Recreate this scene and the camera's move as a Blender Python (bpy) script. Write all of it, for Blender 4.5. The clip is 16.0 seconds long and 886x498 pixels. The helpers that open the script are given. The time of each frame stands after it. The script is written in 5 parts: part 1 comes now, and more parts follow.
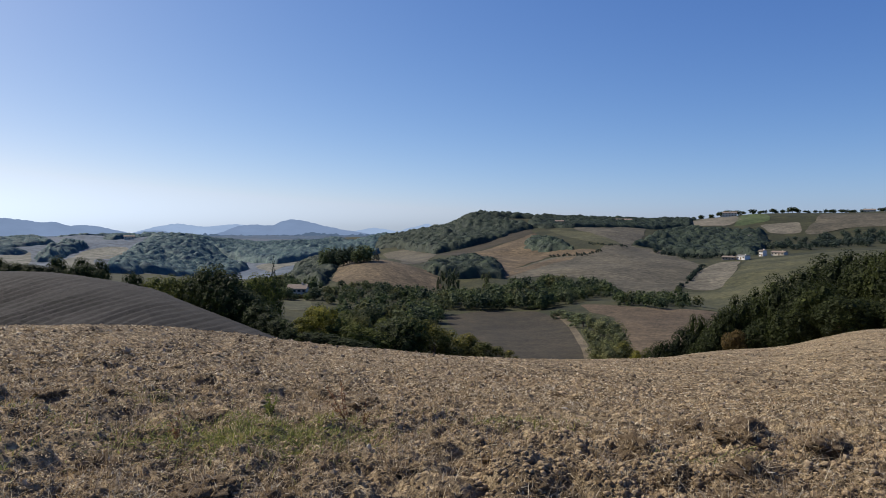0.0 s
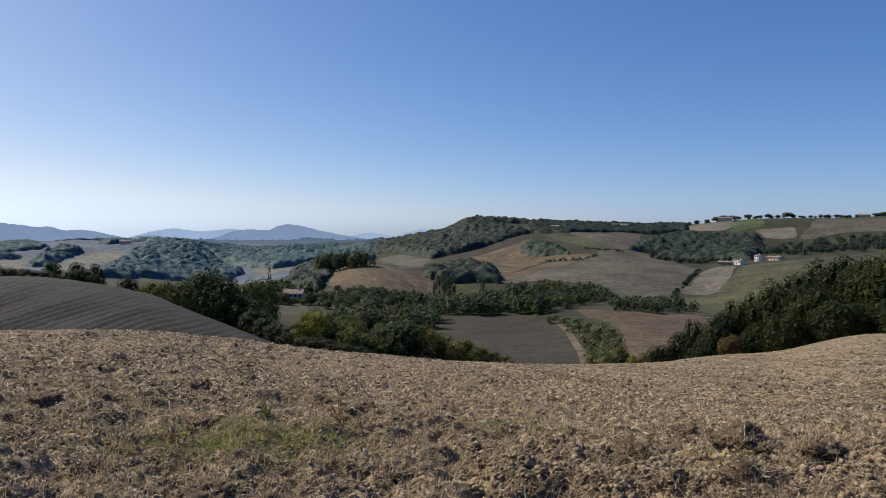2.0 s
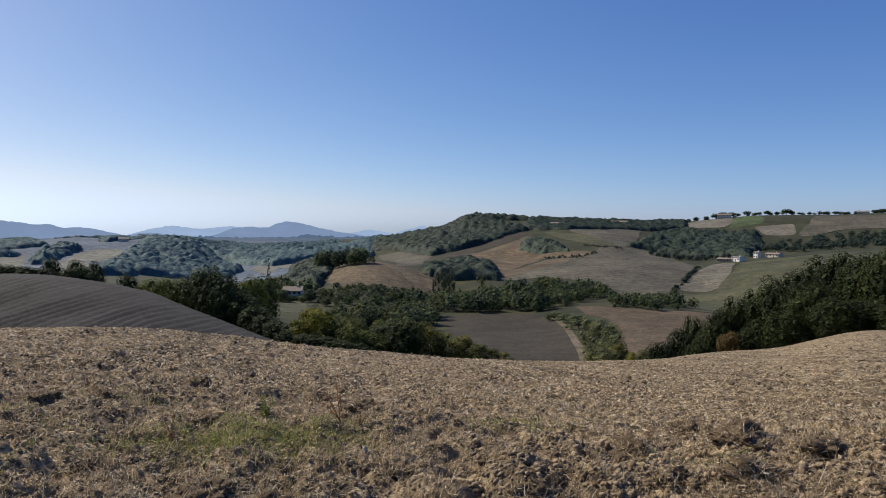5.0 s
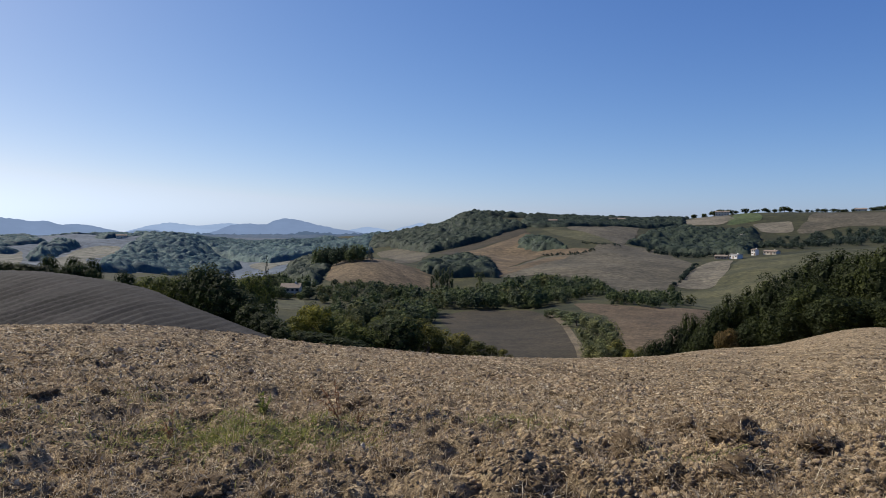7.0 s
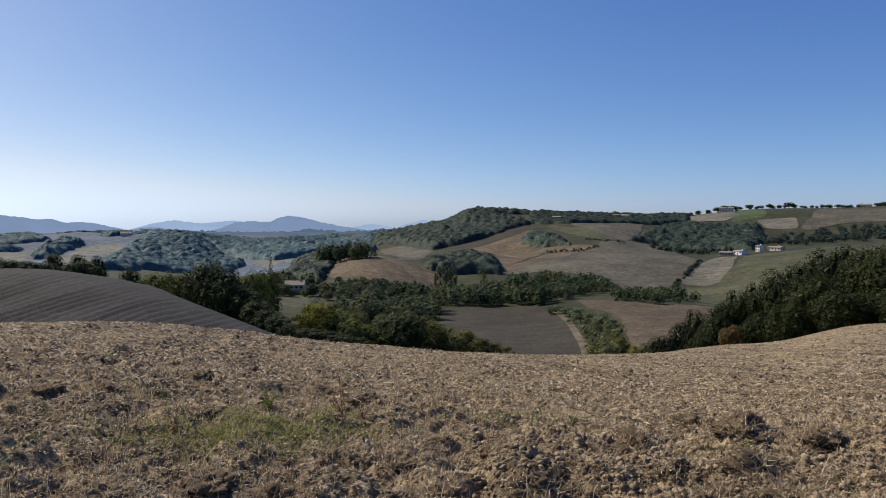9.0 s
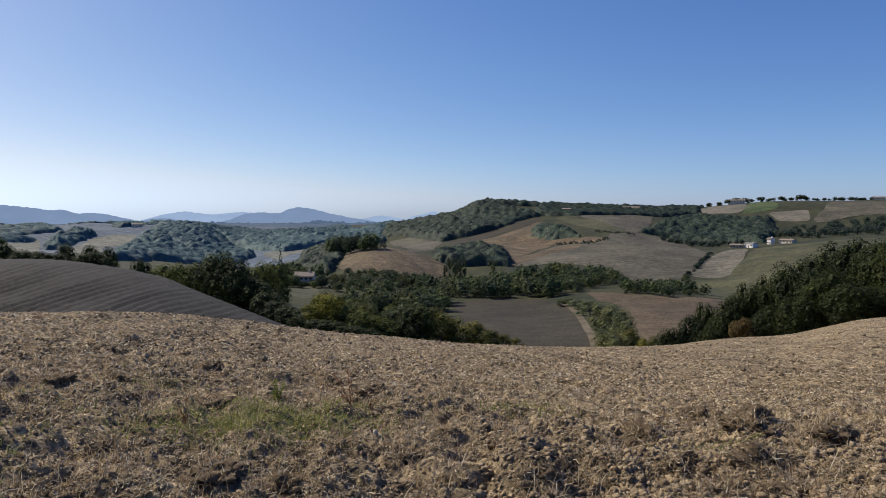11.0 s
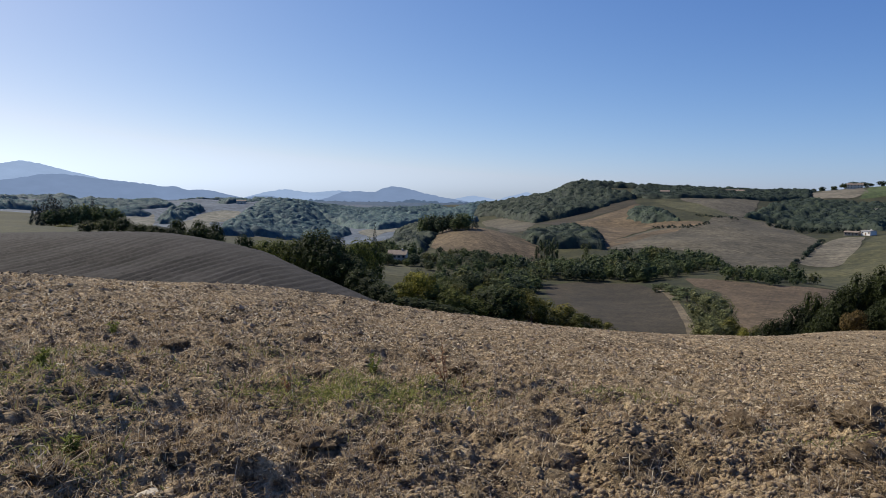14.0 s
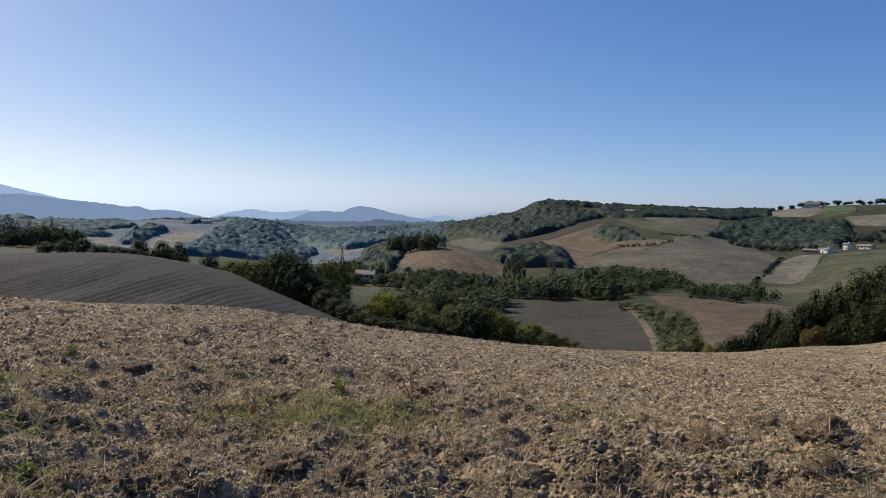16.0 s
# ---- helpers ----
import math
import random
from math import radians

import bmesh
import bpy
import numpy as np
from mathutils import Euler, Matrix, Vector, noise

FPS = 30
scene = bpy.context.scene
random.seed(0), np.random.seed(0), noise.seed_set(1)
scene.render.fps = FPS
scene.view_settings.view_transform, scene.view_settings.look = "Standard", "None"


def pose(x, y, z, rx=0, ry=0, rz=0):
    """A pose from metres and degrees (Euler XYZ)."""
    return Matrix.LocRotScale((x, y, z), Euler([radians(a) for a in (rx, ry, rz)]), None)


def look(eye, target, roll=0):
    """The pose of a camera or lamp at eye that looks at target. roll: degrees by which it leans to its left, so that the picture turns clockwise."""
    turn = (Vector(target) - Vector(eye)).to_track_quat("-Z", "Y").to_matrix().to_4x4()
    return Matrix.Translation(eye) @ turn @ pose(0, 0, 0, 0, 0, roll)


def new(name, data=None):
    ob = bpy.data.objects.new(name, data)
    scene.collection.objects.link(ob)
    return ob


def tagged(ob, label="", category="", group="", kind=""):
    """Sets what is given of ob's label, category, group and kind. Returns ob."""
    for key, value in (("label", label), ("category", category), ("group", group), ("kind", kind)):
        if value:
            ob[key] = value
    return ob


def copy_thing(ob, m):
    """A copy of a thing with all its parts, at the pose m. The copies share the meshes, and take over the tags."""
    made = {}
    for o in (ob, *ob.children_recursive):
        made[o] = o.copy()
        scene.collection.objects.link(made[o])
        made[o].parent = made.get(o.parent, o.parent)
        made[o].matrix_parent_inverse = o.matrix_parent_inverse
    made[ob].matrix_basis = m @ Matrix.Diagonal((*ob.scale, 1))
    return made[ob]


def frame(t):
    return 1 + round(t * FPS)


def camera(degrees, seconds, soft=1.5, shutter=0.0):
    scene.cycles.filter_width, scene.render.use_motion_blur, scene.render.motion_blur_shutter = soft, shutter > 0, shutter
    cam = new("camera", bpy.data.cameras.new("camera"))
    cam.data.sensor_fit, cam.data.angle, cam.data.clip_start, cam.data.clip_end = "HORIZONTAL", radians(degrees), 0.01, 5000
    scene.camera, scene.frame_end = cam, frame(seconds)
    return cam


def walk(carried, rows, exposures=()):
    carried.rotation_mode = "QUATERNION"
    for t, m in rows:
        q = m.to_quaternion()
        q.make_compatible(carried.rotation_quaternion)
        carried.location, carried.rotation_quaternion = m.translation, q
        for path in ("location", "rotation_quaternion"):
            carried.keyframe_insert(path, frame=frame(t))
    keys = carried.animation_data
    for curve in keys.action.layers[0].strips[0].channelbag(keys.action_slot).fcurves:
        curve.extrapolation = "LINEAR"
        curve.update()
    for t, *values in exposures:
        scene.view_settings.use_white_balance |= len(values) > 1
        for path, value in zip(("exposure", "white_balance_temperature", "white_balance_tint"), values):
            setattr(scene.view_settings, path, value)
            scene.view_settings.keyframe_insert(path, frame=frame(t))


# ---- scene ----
EXPOSURE, SOFT = 0.24, 0.5
SKY_STRENGTH, SKY_AIR, SKY_DUST, SKY_OZONE = 0.079, 0.6, 0.85, 3.0
SKY_COLOUR = ((1.2, 0.88), (0.97, 1.22), (0.63, 2.5))
SUN_STRENGTH = 5.0
GLOW_PALE, GLOW_BLUE = 0.84, 1.04
SUN_BEARING, SUN_HEIGHT = -58.0, 41.0   # degrees left of the view's middle, above the horizon

# ---------------------------------------------------------------- camera and its walk
EYE = 1.55
PATH = [
    (0, 0.0021, 0.0022, 0.0018, 0.525, -1.839, -0.023),
    (0.5, 0.0011, 0.0018, 0.0008, 0.429, -1.674, -0.07),
    (1, 0.0013, -0.0007, 0.0018, 0.361, -1.535, -0.12),
    (1.5, 0.0007, -0.0024, -0.0012, 0.275, -1.208, -0.076),
    (2, 0.0006, -0.0012, -0.0021, 0.215, -1.433, 0.009),
    (2.5, -0.0014, 0.0009, -0.0007, 0.128, -1.349, -0.015),
    (3, 0.0014, 0.0017, -0.0027, 0.112, -1.497, -0.008),
    (3.5, 0.0007, 0.0031, -0.0005, 0.225, -1.56, -0.022),
    (4, 0.0001, 0.0027, -0.001, 0.243, -1.733, -0.056),
    (6.5, -0.001, 0.0023, -0.0018, 0.003, -1.556, 0),
    (7, 0, 0, 0, -0, -1.915, -0),
    (7.5, 0.0003, 0.0187, -0.0027, -0.002, -2.351, 0.049),
    (8, -0.0017, 0.0004, -0.004, 0.019, -2.134, 0.002),
    (10.5, 0.0009, 0.0055, -0.0049, 0.945, -2.577, -0.135),
    (11, 0.005, 0.0067, -0.0069, 1.071, -2.844, -0.027),
    (11.5, -0.0047, 0.0139, -0.0099, 1.191, -3.068, -0.32),
    (12, -0.0141, 0.0299, 0.0035, 2.479, -3.59, -1.014),
    (12.5, -0.0224, 0.0128, 0.017, 4.845, -3.628, -0.511),
    (13, -0.0191, -0.0117, 0.0094, 8.054, -3.227, -1.256),
    (13.5, -0.0159, -0.0169, -0.0108, 8.825, -3.466, 0.485),
    (14, -0.0284, -0.0128, -0.011, 8.642, -4.509, 0.726),
    (14.5, -0.0226, -0.0172, -0.0156, 8.124, -4.373, 0.94),
    (15, -0.0198, -0.0176, -0.0159, 6.359, -4.058, 1.202),
    (15.5, -0.0185, -0.0184, -0.0154, 5.906, -3.225, 1.036),
    (16, -0.021, -0.0177, -0.0125, 6.013, -2.866, 0.614),
]


def held(x, y, z, yaw, pitch, roll):
    return pose(x, y, EYE + z, 0, 0, yaw) @ pose(0, 0, 0, 90 + pitch) @ pose(0, 0, 0, 0, 0, roll)


cam = camera(65.19, 16.0, soft=SOFT)
walk(cam, [(t, held(*row)) for t, *row in PATH], exposures=[(0.0, EXPOSURE), (16.0, EXPOSURE)])

# ---------------------------------------------------------------- sky and sun
world = bpy.data.worlds.new("sky")
scene.world = world
world.use_nodes = True
nt = world.node_tree
sky = nt.nodes.new("ShaderNodeTexSky")
sky.sky_type, sky.sun_disc = "NISHITA", False
sky.sun_elevation, sky.sun_rotation = radians(SUN_HEIGHT), radians(SUN_BEARING)
sky.altitude, sky.air_density, sky.dust_density, sky.ozone_density = 300, SKY_AIR, SKY_DUST, SKY_OZONE
split, join = nt.nodes.new("ShaderNodeSeparateColor"), nt.nodes.new("ShaderNodeCombineColor")
nt.links.new(sky.outputs[0], split.inputs[0])


def sums(operation, a, b):
    m = nt.nodes.new("ShaderNodeMath")
    m.operation = operation
    nt.links.new(a, m.inputs[0])
    if isinstance(b, float):
        m.inputs[1].default_value = b
    else:
        nt.links.new(b, m.inputs[1])
    return m.outputs[0]


# the colour of this hazy autumn sky: pale blue, never yellow, down to the horizon
red, green, blue = (sums("MULTIPLY", sums("POWER", split.outputs[k], power), gain) for k, (power, gain) in enumerate(SKY_COLOUR))
nt.links.new(sums("MINIMUM", red, sums("MULTIPLY", green, 0.86)), join.inputs[0])
nt.links.new(green, join.inputs[1])
nt.links.new(sums("MAXIMUM", blue, sums("MULTIPLY", green, 1.2)), join.inputs[2])
nt.links.new(join.outputs[0], nt.nodes["Background"].inputs[0])
nt.nodes["Background"].inputs[1].default_value = SKY_STRENGTH
sun = new("sun", bpy.data.lights.new("sun", "SUN"))
sun.data.energy, sun.data.angle, sun.data.color = SUN_STRENGTH, radians(0.53), (1.0, 0.90, 0.74)
sun.matrix_basis = look((0, 0, 0), (-math.sin(radians(SUN_BEARING)), -math.cos(radians(SUN_BEARING)), -math.tan(radians(SUN_HEIGHT))))

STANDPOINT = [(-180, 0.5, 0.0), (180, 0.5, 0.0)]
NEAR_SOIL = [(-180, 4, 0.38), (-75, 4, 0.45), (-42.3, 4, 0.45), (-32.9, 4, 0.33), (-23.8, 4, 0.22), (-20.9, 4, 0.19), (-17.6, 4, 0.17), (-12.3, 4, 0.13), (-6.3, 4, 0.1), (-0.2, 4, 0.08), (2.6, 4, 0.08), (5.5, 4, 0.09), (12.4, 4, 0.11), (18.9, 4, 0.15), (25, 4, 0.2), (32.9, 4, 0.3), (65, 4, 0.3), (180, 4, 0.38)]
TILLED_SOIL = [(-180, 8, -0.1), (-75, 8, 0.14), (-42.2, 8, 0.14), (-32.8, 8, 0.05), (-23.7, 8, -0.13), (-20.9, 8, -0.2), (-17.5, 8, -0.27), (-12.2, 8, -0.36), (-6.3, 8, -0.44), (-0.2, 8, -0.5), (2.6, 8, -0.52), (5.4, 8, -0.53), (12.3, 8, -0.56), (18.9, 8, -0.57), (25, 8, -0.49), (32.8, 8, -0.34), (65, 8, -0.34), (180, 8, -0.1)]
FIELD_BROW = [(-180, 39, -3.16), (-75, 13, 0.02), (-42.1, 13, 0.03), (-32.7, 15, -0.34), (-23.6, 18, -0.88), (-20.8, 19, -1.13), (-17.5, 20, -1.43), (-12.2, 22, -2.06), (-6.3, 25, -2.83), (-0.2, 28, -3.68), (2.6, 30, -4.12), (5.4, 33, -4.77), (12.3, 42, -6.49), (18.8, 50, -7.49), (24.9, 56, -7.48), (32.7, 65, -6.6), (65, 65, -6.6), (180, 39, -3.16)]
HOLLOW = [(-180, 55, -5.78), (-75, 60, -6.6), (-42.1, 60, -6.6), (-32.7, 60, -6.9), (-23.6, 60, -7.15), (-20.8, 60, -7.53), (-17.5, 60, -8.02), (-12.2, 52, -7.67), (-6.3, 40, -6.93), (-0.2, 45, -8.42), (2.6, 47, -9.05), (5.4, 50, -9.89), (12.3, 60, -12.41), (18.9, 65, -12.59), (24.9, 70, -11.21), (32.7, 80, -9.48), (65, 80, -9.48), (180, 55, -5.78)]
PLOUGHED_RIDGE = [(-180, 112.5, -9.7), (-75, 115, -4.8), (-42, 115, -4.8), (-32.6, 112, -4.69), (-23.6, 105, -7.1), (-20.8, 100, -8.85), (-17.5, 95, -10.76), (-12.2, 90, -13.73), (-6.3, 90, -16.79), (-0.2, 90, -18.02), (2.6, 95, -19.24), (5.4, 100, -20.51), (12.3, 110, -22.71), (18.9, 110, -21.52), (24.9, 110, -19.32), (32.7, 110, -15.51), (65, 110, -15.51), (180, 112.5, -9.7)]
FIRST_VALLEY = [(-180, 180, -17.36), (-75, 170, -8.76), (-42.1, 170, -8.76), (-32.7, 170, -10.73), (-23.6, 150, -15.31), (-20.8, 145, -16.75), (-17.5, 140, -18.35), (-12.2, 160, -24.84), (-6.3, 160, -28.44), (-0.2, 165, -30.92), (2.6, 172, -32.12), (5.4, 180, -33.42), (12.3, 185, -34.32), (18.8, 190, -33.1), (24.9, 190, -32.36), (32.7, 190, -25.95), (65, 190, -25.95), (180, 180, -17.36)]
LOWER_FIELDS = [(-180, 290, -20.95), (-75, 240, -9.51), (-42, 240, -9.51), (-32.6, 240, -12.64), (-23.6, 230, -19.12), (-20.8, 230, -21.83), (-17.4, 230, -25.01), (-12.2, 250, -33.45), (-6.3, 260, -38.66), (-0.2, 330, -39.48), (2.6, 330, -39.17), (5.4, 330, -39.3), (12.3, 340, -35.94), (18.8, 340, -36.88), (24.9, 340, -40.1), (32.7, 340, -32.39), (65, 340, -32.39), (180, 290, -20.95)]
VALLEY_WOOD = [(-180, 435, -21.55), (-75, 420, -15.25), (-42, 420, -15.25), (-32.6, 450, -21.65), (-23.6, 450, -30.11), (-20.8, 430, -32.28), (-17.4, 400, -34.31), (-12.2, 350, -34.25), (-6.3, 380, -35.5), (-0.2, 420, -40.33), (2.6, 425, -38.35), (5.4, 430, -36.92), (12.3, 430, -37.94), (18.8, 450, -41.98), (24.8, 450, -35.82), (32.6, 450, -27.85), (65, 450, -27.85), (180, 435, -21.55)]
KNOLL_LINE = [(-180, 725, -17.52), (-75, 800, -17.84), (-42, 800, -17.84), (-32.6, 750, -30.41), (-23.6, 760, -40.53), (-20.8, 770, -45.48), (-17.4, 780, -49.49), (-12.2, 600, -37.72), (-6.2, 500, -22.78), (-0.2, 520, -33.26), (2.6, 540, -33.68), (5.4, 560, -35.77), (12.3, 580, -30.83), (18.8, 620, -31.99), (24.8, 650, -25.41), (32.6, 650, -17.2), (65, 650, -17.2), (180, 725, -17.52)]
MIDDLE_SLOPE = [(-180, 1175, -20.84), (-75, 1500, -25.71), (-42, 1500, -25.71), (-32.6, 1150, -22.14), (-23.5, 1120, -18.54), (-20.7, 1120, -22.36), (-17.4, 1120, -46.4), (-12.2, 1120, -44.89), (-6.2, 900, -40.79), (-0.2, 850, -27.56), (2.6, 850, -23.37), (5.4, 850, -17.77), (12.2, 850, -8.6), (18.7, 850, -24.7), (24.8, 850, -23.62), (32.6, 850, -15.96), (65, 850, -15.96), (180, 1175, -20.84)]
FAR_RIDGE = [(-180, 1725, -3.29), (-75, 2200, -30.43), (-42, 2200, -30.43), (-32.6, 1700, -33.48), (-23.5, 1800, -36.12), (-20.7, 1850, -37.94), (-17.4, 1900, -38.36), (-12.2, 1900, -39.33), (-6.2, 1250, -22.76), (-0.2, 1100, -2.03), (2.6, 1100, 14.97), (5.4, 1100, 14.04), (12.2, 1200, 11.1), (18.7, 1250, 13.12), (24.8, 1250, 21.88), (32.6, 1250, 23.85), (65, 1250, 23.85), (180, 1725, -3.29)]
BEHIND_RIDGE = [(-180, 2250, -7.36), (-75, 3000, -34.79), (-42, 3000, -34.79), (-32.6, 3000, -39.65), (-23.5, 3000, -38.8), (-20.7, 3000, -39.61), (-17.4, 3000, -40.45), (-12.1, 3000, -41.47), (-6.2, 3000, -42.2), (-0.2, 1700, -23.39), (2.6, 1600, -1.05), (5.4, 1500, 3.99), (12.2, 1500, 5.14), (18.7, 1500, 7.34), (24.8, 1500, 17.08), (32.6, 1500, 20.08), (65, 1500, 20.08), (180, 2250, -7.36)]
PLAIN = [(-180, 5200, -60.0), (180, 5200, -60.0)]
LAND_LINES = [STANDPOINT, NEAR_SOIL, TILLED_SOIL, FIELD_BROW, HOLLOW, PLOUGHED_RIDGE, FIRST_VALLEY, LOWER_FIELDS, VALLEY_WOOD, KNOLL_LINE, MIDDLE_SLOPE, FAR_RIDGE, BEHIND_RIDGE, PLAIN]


# ---------------------------------------------------------------- the lie of the land
TILL_TURN = 12.0   # degrees


def pchip(xs, ys, x):
    """Smooth interpolation that never overshoots; xs (n,...) rising along axis 0, x broadcast to one column each."""
    h = np.diff(xs, axis=0)
    s = np.diff(ys, axis=0) / h
    m = np.zeros_like(ys)
    a, b = s[:-1], s[1:]
    w1, w2 = 2 * h[1:] + h[:-1], h[1:] + 2 * h[:-1]
    ok = a * b > 0
    safe_a, safe_b = np.where(ok, a, 1.0), np.where(ok, b, 1.0)
    m[1:-1] = np.where(ok, (w1 + w2) / (w1 / safe_a + w2 / safe_b), 0.0)
    m[0], m[-1] = s[0], s[-1]
    k = np.clip((x[None] >= xs[1:-1]).sum(0), 0, len(xs) - 2)
    take = lambda v: np.take_along_axis(v, k[None], 0)[0]
    x0, hh, y0, y1, m0, m1 = take(xs[:-1]), take(h), take(ys[:-1]), take(ys[1:]), take(m[:-1]), take(m[1:])
    t = np.clip((x - x0) / hh, 0, 1)
    return (y0 * (1 + 2 * t) * (1 - t) ** 2 + m0 * hh * t * (1 - t) ** 2 + y1 * t * t * (3 - 2 * t) + m1 * hh * t * t * (t - 1))


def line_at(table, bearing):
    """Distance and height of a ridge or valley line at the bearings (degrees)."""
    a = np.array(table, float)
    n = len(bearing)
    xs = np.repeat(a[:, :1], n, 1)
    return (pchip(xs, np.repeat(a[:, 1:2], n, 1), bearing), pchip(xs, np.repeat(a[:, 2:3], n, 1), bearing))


def hashed(ix, iy, seed):
    n = (ix.astype(np.int64) * 374761393 + iy.astype(np.int64) * 668265263 + seed * 982451653) & 0x7FFFFFFF
    n = ((n ^ (n >> 13)) * 1274126177) & 0x7FFFFFFF
    n = ((n ^ (n >> 16)) * 1911520717) & 0x7FFFFFFF
    return ((n ^ (n >> 15)) & 0xFFFF) / 65535.0


def value_noise(x, y, seed=0):
    """Smooth noise from -1 to 1."""
    ix, iy = np.floor(x), np.floor(y)
    fx, fy = x - ix, y - iy
    fx, fy = fx * fx * (3 - 2 * fx), fy * fy * (3 - 2 * fy)
    a, b = hashed(ix, iy, seed), hashed(ix + 1, iy, seed)
    c, d = hashed(ix, iy + 1, seed), hashed(ix + 1, iy + 1, seed)
    return 2 * ((a * (1 - fx) + b * fx) * (1 - fy) + (c * (1 - fx) + d * fx) * fy) - 1


def fbm(x, y, octaves=4, seed=0, gain=0.5):
    total, amp = 0.0, 1.0
    for o in range(octaves):
        total = total + amp * value_noise(x, y, seed + o)
        x, y, amp = x * 2.03 + 17.1, y * 2.03 + 5.7, amp * gain
    return total


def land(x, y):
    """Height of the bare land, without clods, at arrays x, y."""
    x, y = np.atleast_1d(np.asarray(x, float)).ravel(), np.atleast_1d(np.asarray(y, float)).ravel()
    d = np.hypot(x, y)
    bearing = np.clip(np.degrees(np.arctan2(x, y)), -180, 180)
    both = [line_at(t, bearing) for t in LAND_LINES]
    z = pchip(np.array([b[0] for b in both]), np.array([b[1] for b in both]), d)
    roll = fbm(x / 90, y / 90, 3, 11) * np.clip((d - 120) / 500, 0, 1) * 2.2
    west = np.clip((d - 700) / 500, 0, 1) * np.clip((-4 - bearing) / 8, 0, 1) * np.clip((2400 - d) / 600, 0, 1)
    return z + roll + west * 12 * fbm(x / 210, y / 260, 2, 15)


FIELDS = []
FIELDS.append(("fallow", [(-2, 318), (13, 341), (40, 337), (49, 295), (44, 239), (37, 184), (30, 151), (9, 134), (10, 191), (3, 249)]))  # lower field
FIELDS.append(("russet", [(63, 336), (83, 320), (101, 313), (123, 318), (104, 268), (55, 177), (42, 184), (55, 224), (68, 284), (61, 302)]))  # field below the hedge
FIELDS.append(("track", [(47, 322), (50, 298), (46, 250), (43, 214), (33, 152), (31, 151), (40, 211), (43, 242), (47, 288)]))  # farm track
FIELDS.append(("dry", [(-76, 445), (-94, 627), (-60, 510), (-36, 525), (-7, 512), (-5, 448), (-33, 423), (-62, 415)]))  # knoll field
FIELDS.append(("meadow", [(-91, 351), (-69, 343), (-58, 296), (-68, 291)]))  # meadow by the house
FIELDS.append(("stubble", [(-95, 980), (-55, 977), (-35, 875), (-16, 829), (-17, 711), (-35, 507), (-61, 789)]))  # field behind the knoll
FIELDS.append(("fallow", [(-29, 796), (33, 872), (111, 965), (111, 902), (37, 811), (9, 698)]))  # slope under the wood
FIELDS.append(("ochre", [(19, 769), (112, 907), (125, 711), (150, 692), (132, 642), (100, 693), (58, 611), (39, 500), (35, 524), (48, 681)]))  # dry slope
FIELDS.append(("stubble", [(97, 677), (142, 667), (165, 731), (227, 759), (221, 629), (217, 590), (192, 538), (154, 463), (128, 394), (110, 400), (109, 485), (75, 519), (43, 500), (57, 604)]))  # wide field
FIELDS.append(("dry_green", [(131, 938), (174, 866), (187, 726), (228, 764), (162, 721), (142, 804)]))  # upper grass
FIELDS.append(("stubble", [(163, 927), (232, 1030), (281, 995), (243, 872), (187, 726), (174, 852)]))  # upper field
FIELDS.append(("pale", [(331, 1038), (416, 1144), (471, 1143), (442, 1050), (391, 987), (362, 1018)]))  # chalky field
FIELDS.append(("green", [(476, 1133), (506, 1107), (469, 1016), (428, 999), (402, 985)]))  # green field
FIELDS.append(("pale", [(442, 993), (496, 989), (456, 896), (419, 908)]))  # striped field
FIELDS.append(("stubble", [(453, 889), (552, 1032), (628, 983), (658, 966), (579, 849), (512, 889), (454, 876)]))  # ridge field
FIELDS.append(("pale", [(158, 470), (196, 550), (240, 618), (258, 615), (215, 524), (183, 465), (172, 452)]))  # pale field
FIELDS.append(("dry_green", [(155, 455), (170, 442), (219, 531), (267, 620), (323, 594), (369, 540), (212, 309), (141, 335), (115, 316), (138, 417)]))  # grass slope
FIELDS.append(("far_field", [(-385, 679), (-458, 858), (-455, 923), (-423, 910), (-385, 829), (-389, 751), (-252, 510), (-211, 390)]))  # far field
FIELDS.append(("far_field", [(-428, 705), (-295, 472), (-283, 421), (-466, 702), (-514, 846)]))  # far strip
FIELDS.append(("green", [(55, 1030), (112, 1011), (113, 980), (70, 1003)]))  # top grass
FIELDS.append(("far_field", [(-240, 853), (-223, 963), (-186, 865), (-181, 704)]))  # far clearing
FIELDS.append(("ochre", [(39, 500), (57, 604), (95, 660), (122, 660), (113, 638), (82, 607)]))  # scrub strip
WOODS = []
WOODS.append(("hill wood", 12, 8, 13, [(-110, 1044), (-155, 1321), (-84, 1220), (-43, 1191), (-4, 1148), (24, 1117), (51, 1122), (81, 1030), (116, 974), (113, 951), (47, 882), (-16, 829), (-37, 894), (-69, 1001)]))
WOODS.append(("copse", 9, 8, 12, [(81, 760), (91, 816), (118, 821), (124, 741), (130, 705), (105, 729)]))
WOODS.append(("right wood", 11, 8, 13, [(204, 762), (283, 947), (336, 990), (379, 936), (414, 914), (378, 825), (299, 683), (274, 721), (234, 763)]))
WOODS.append(("upper hedges", 15, 5, 9, [(374, 825), (450, 867), (497, 852), (547, 823), (434, 651), (367, 676), (331, 716)]))
WOODS.append(("far dome wood", 12, 8, 13, [(-279, 580), (-382, 808), (-408, 894), (-435, 999), (-393, 1061), (-345, 1034), (-247, 842), (-238, 758), (-236, 597)]))
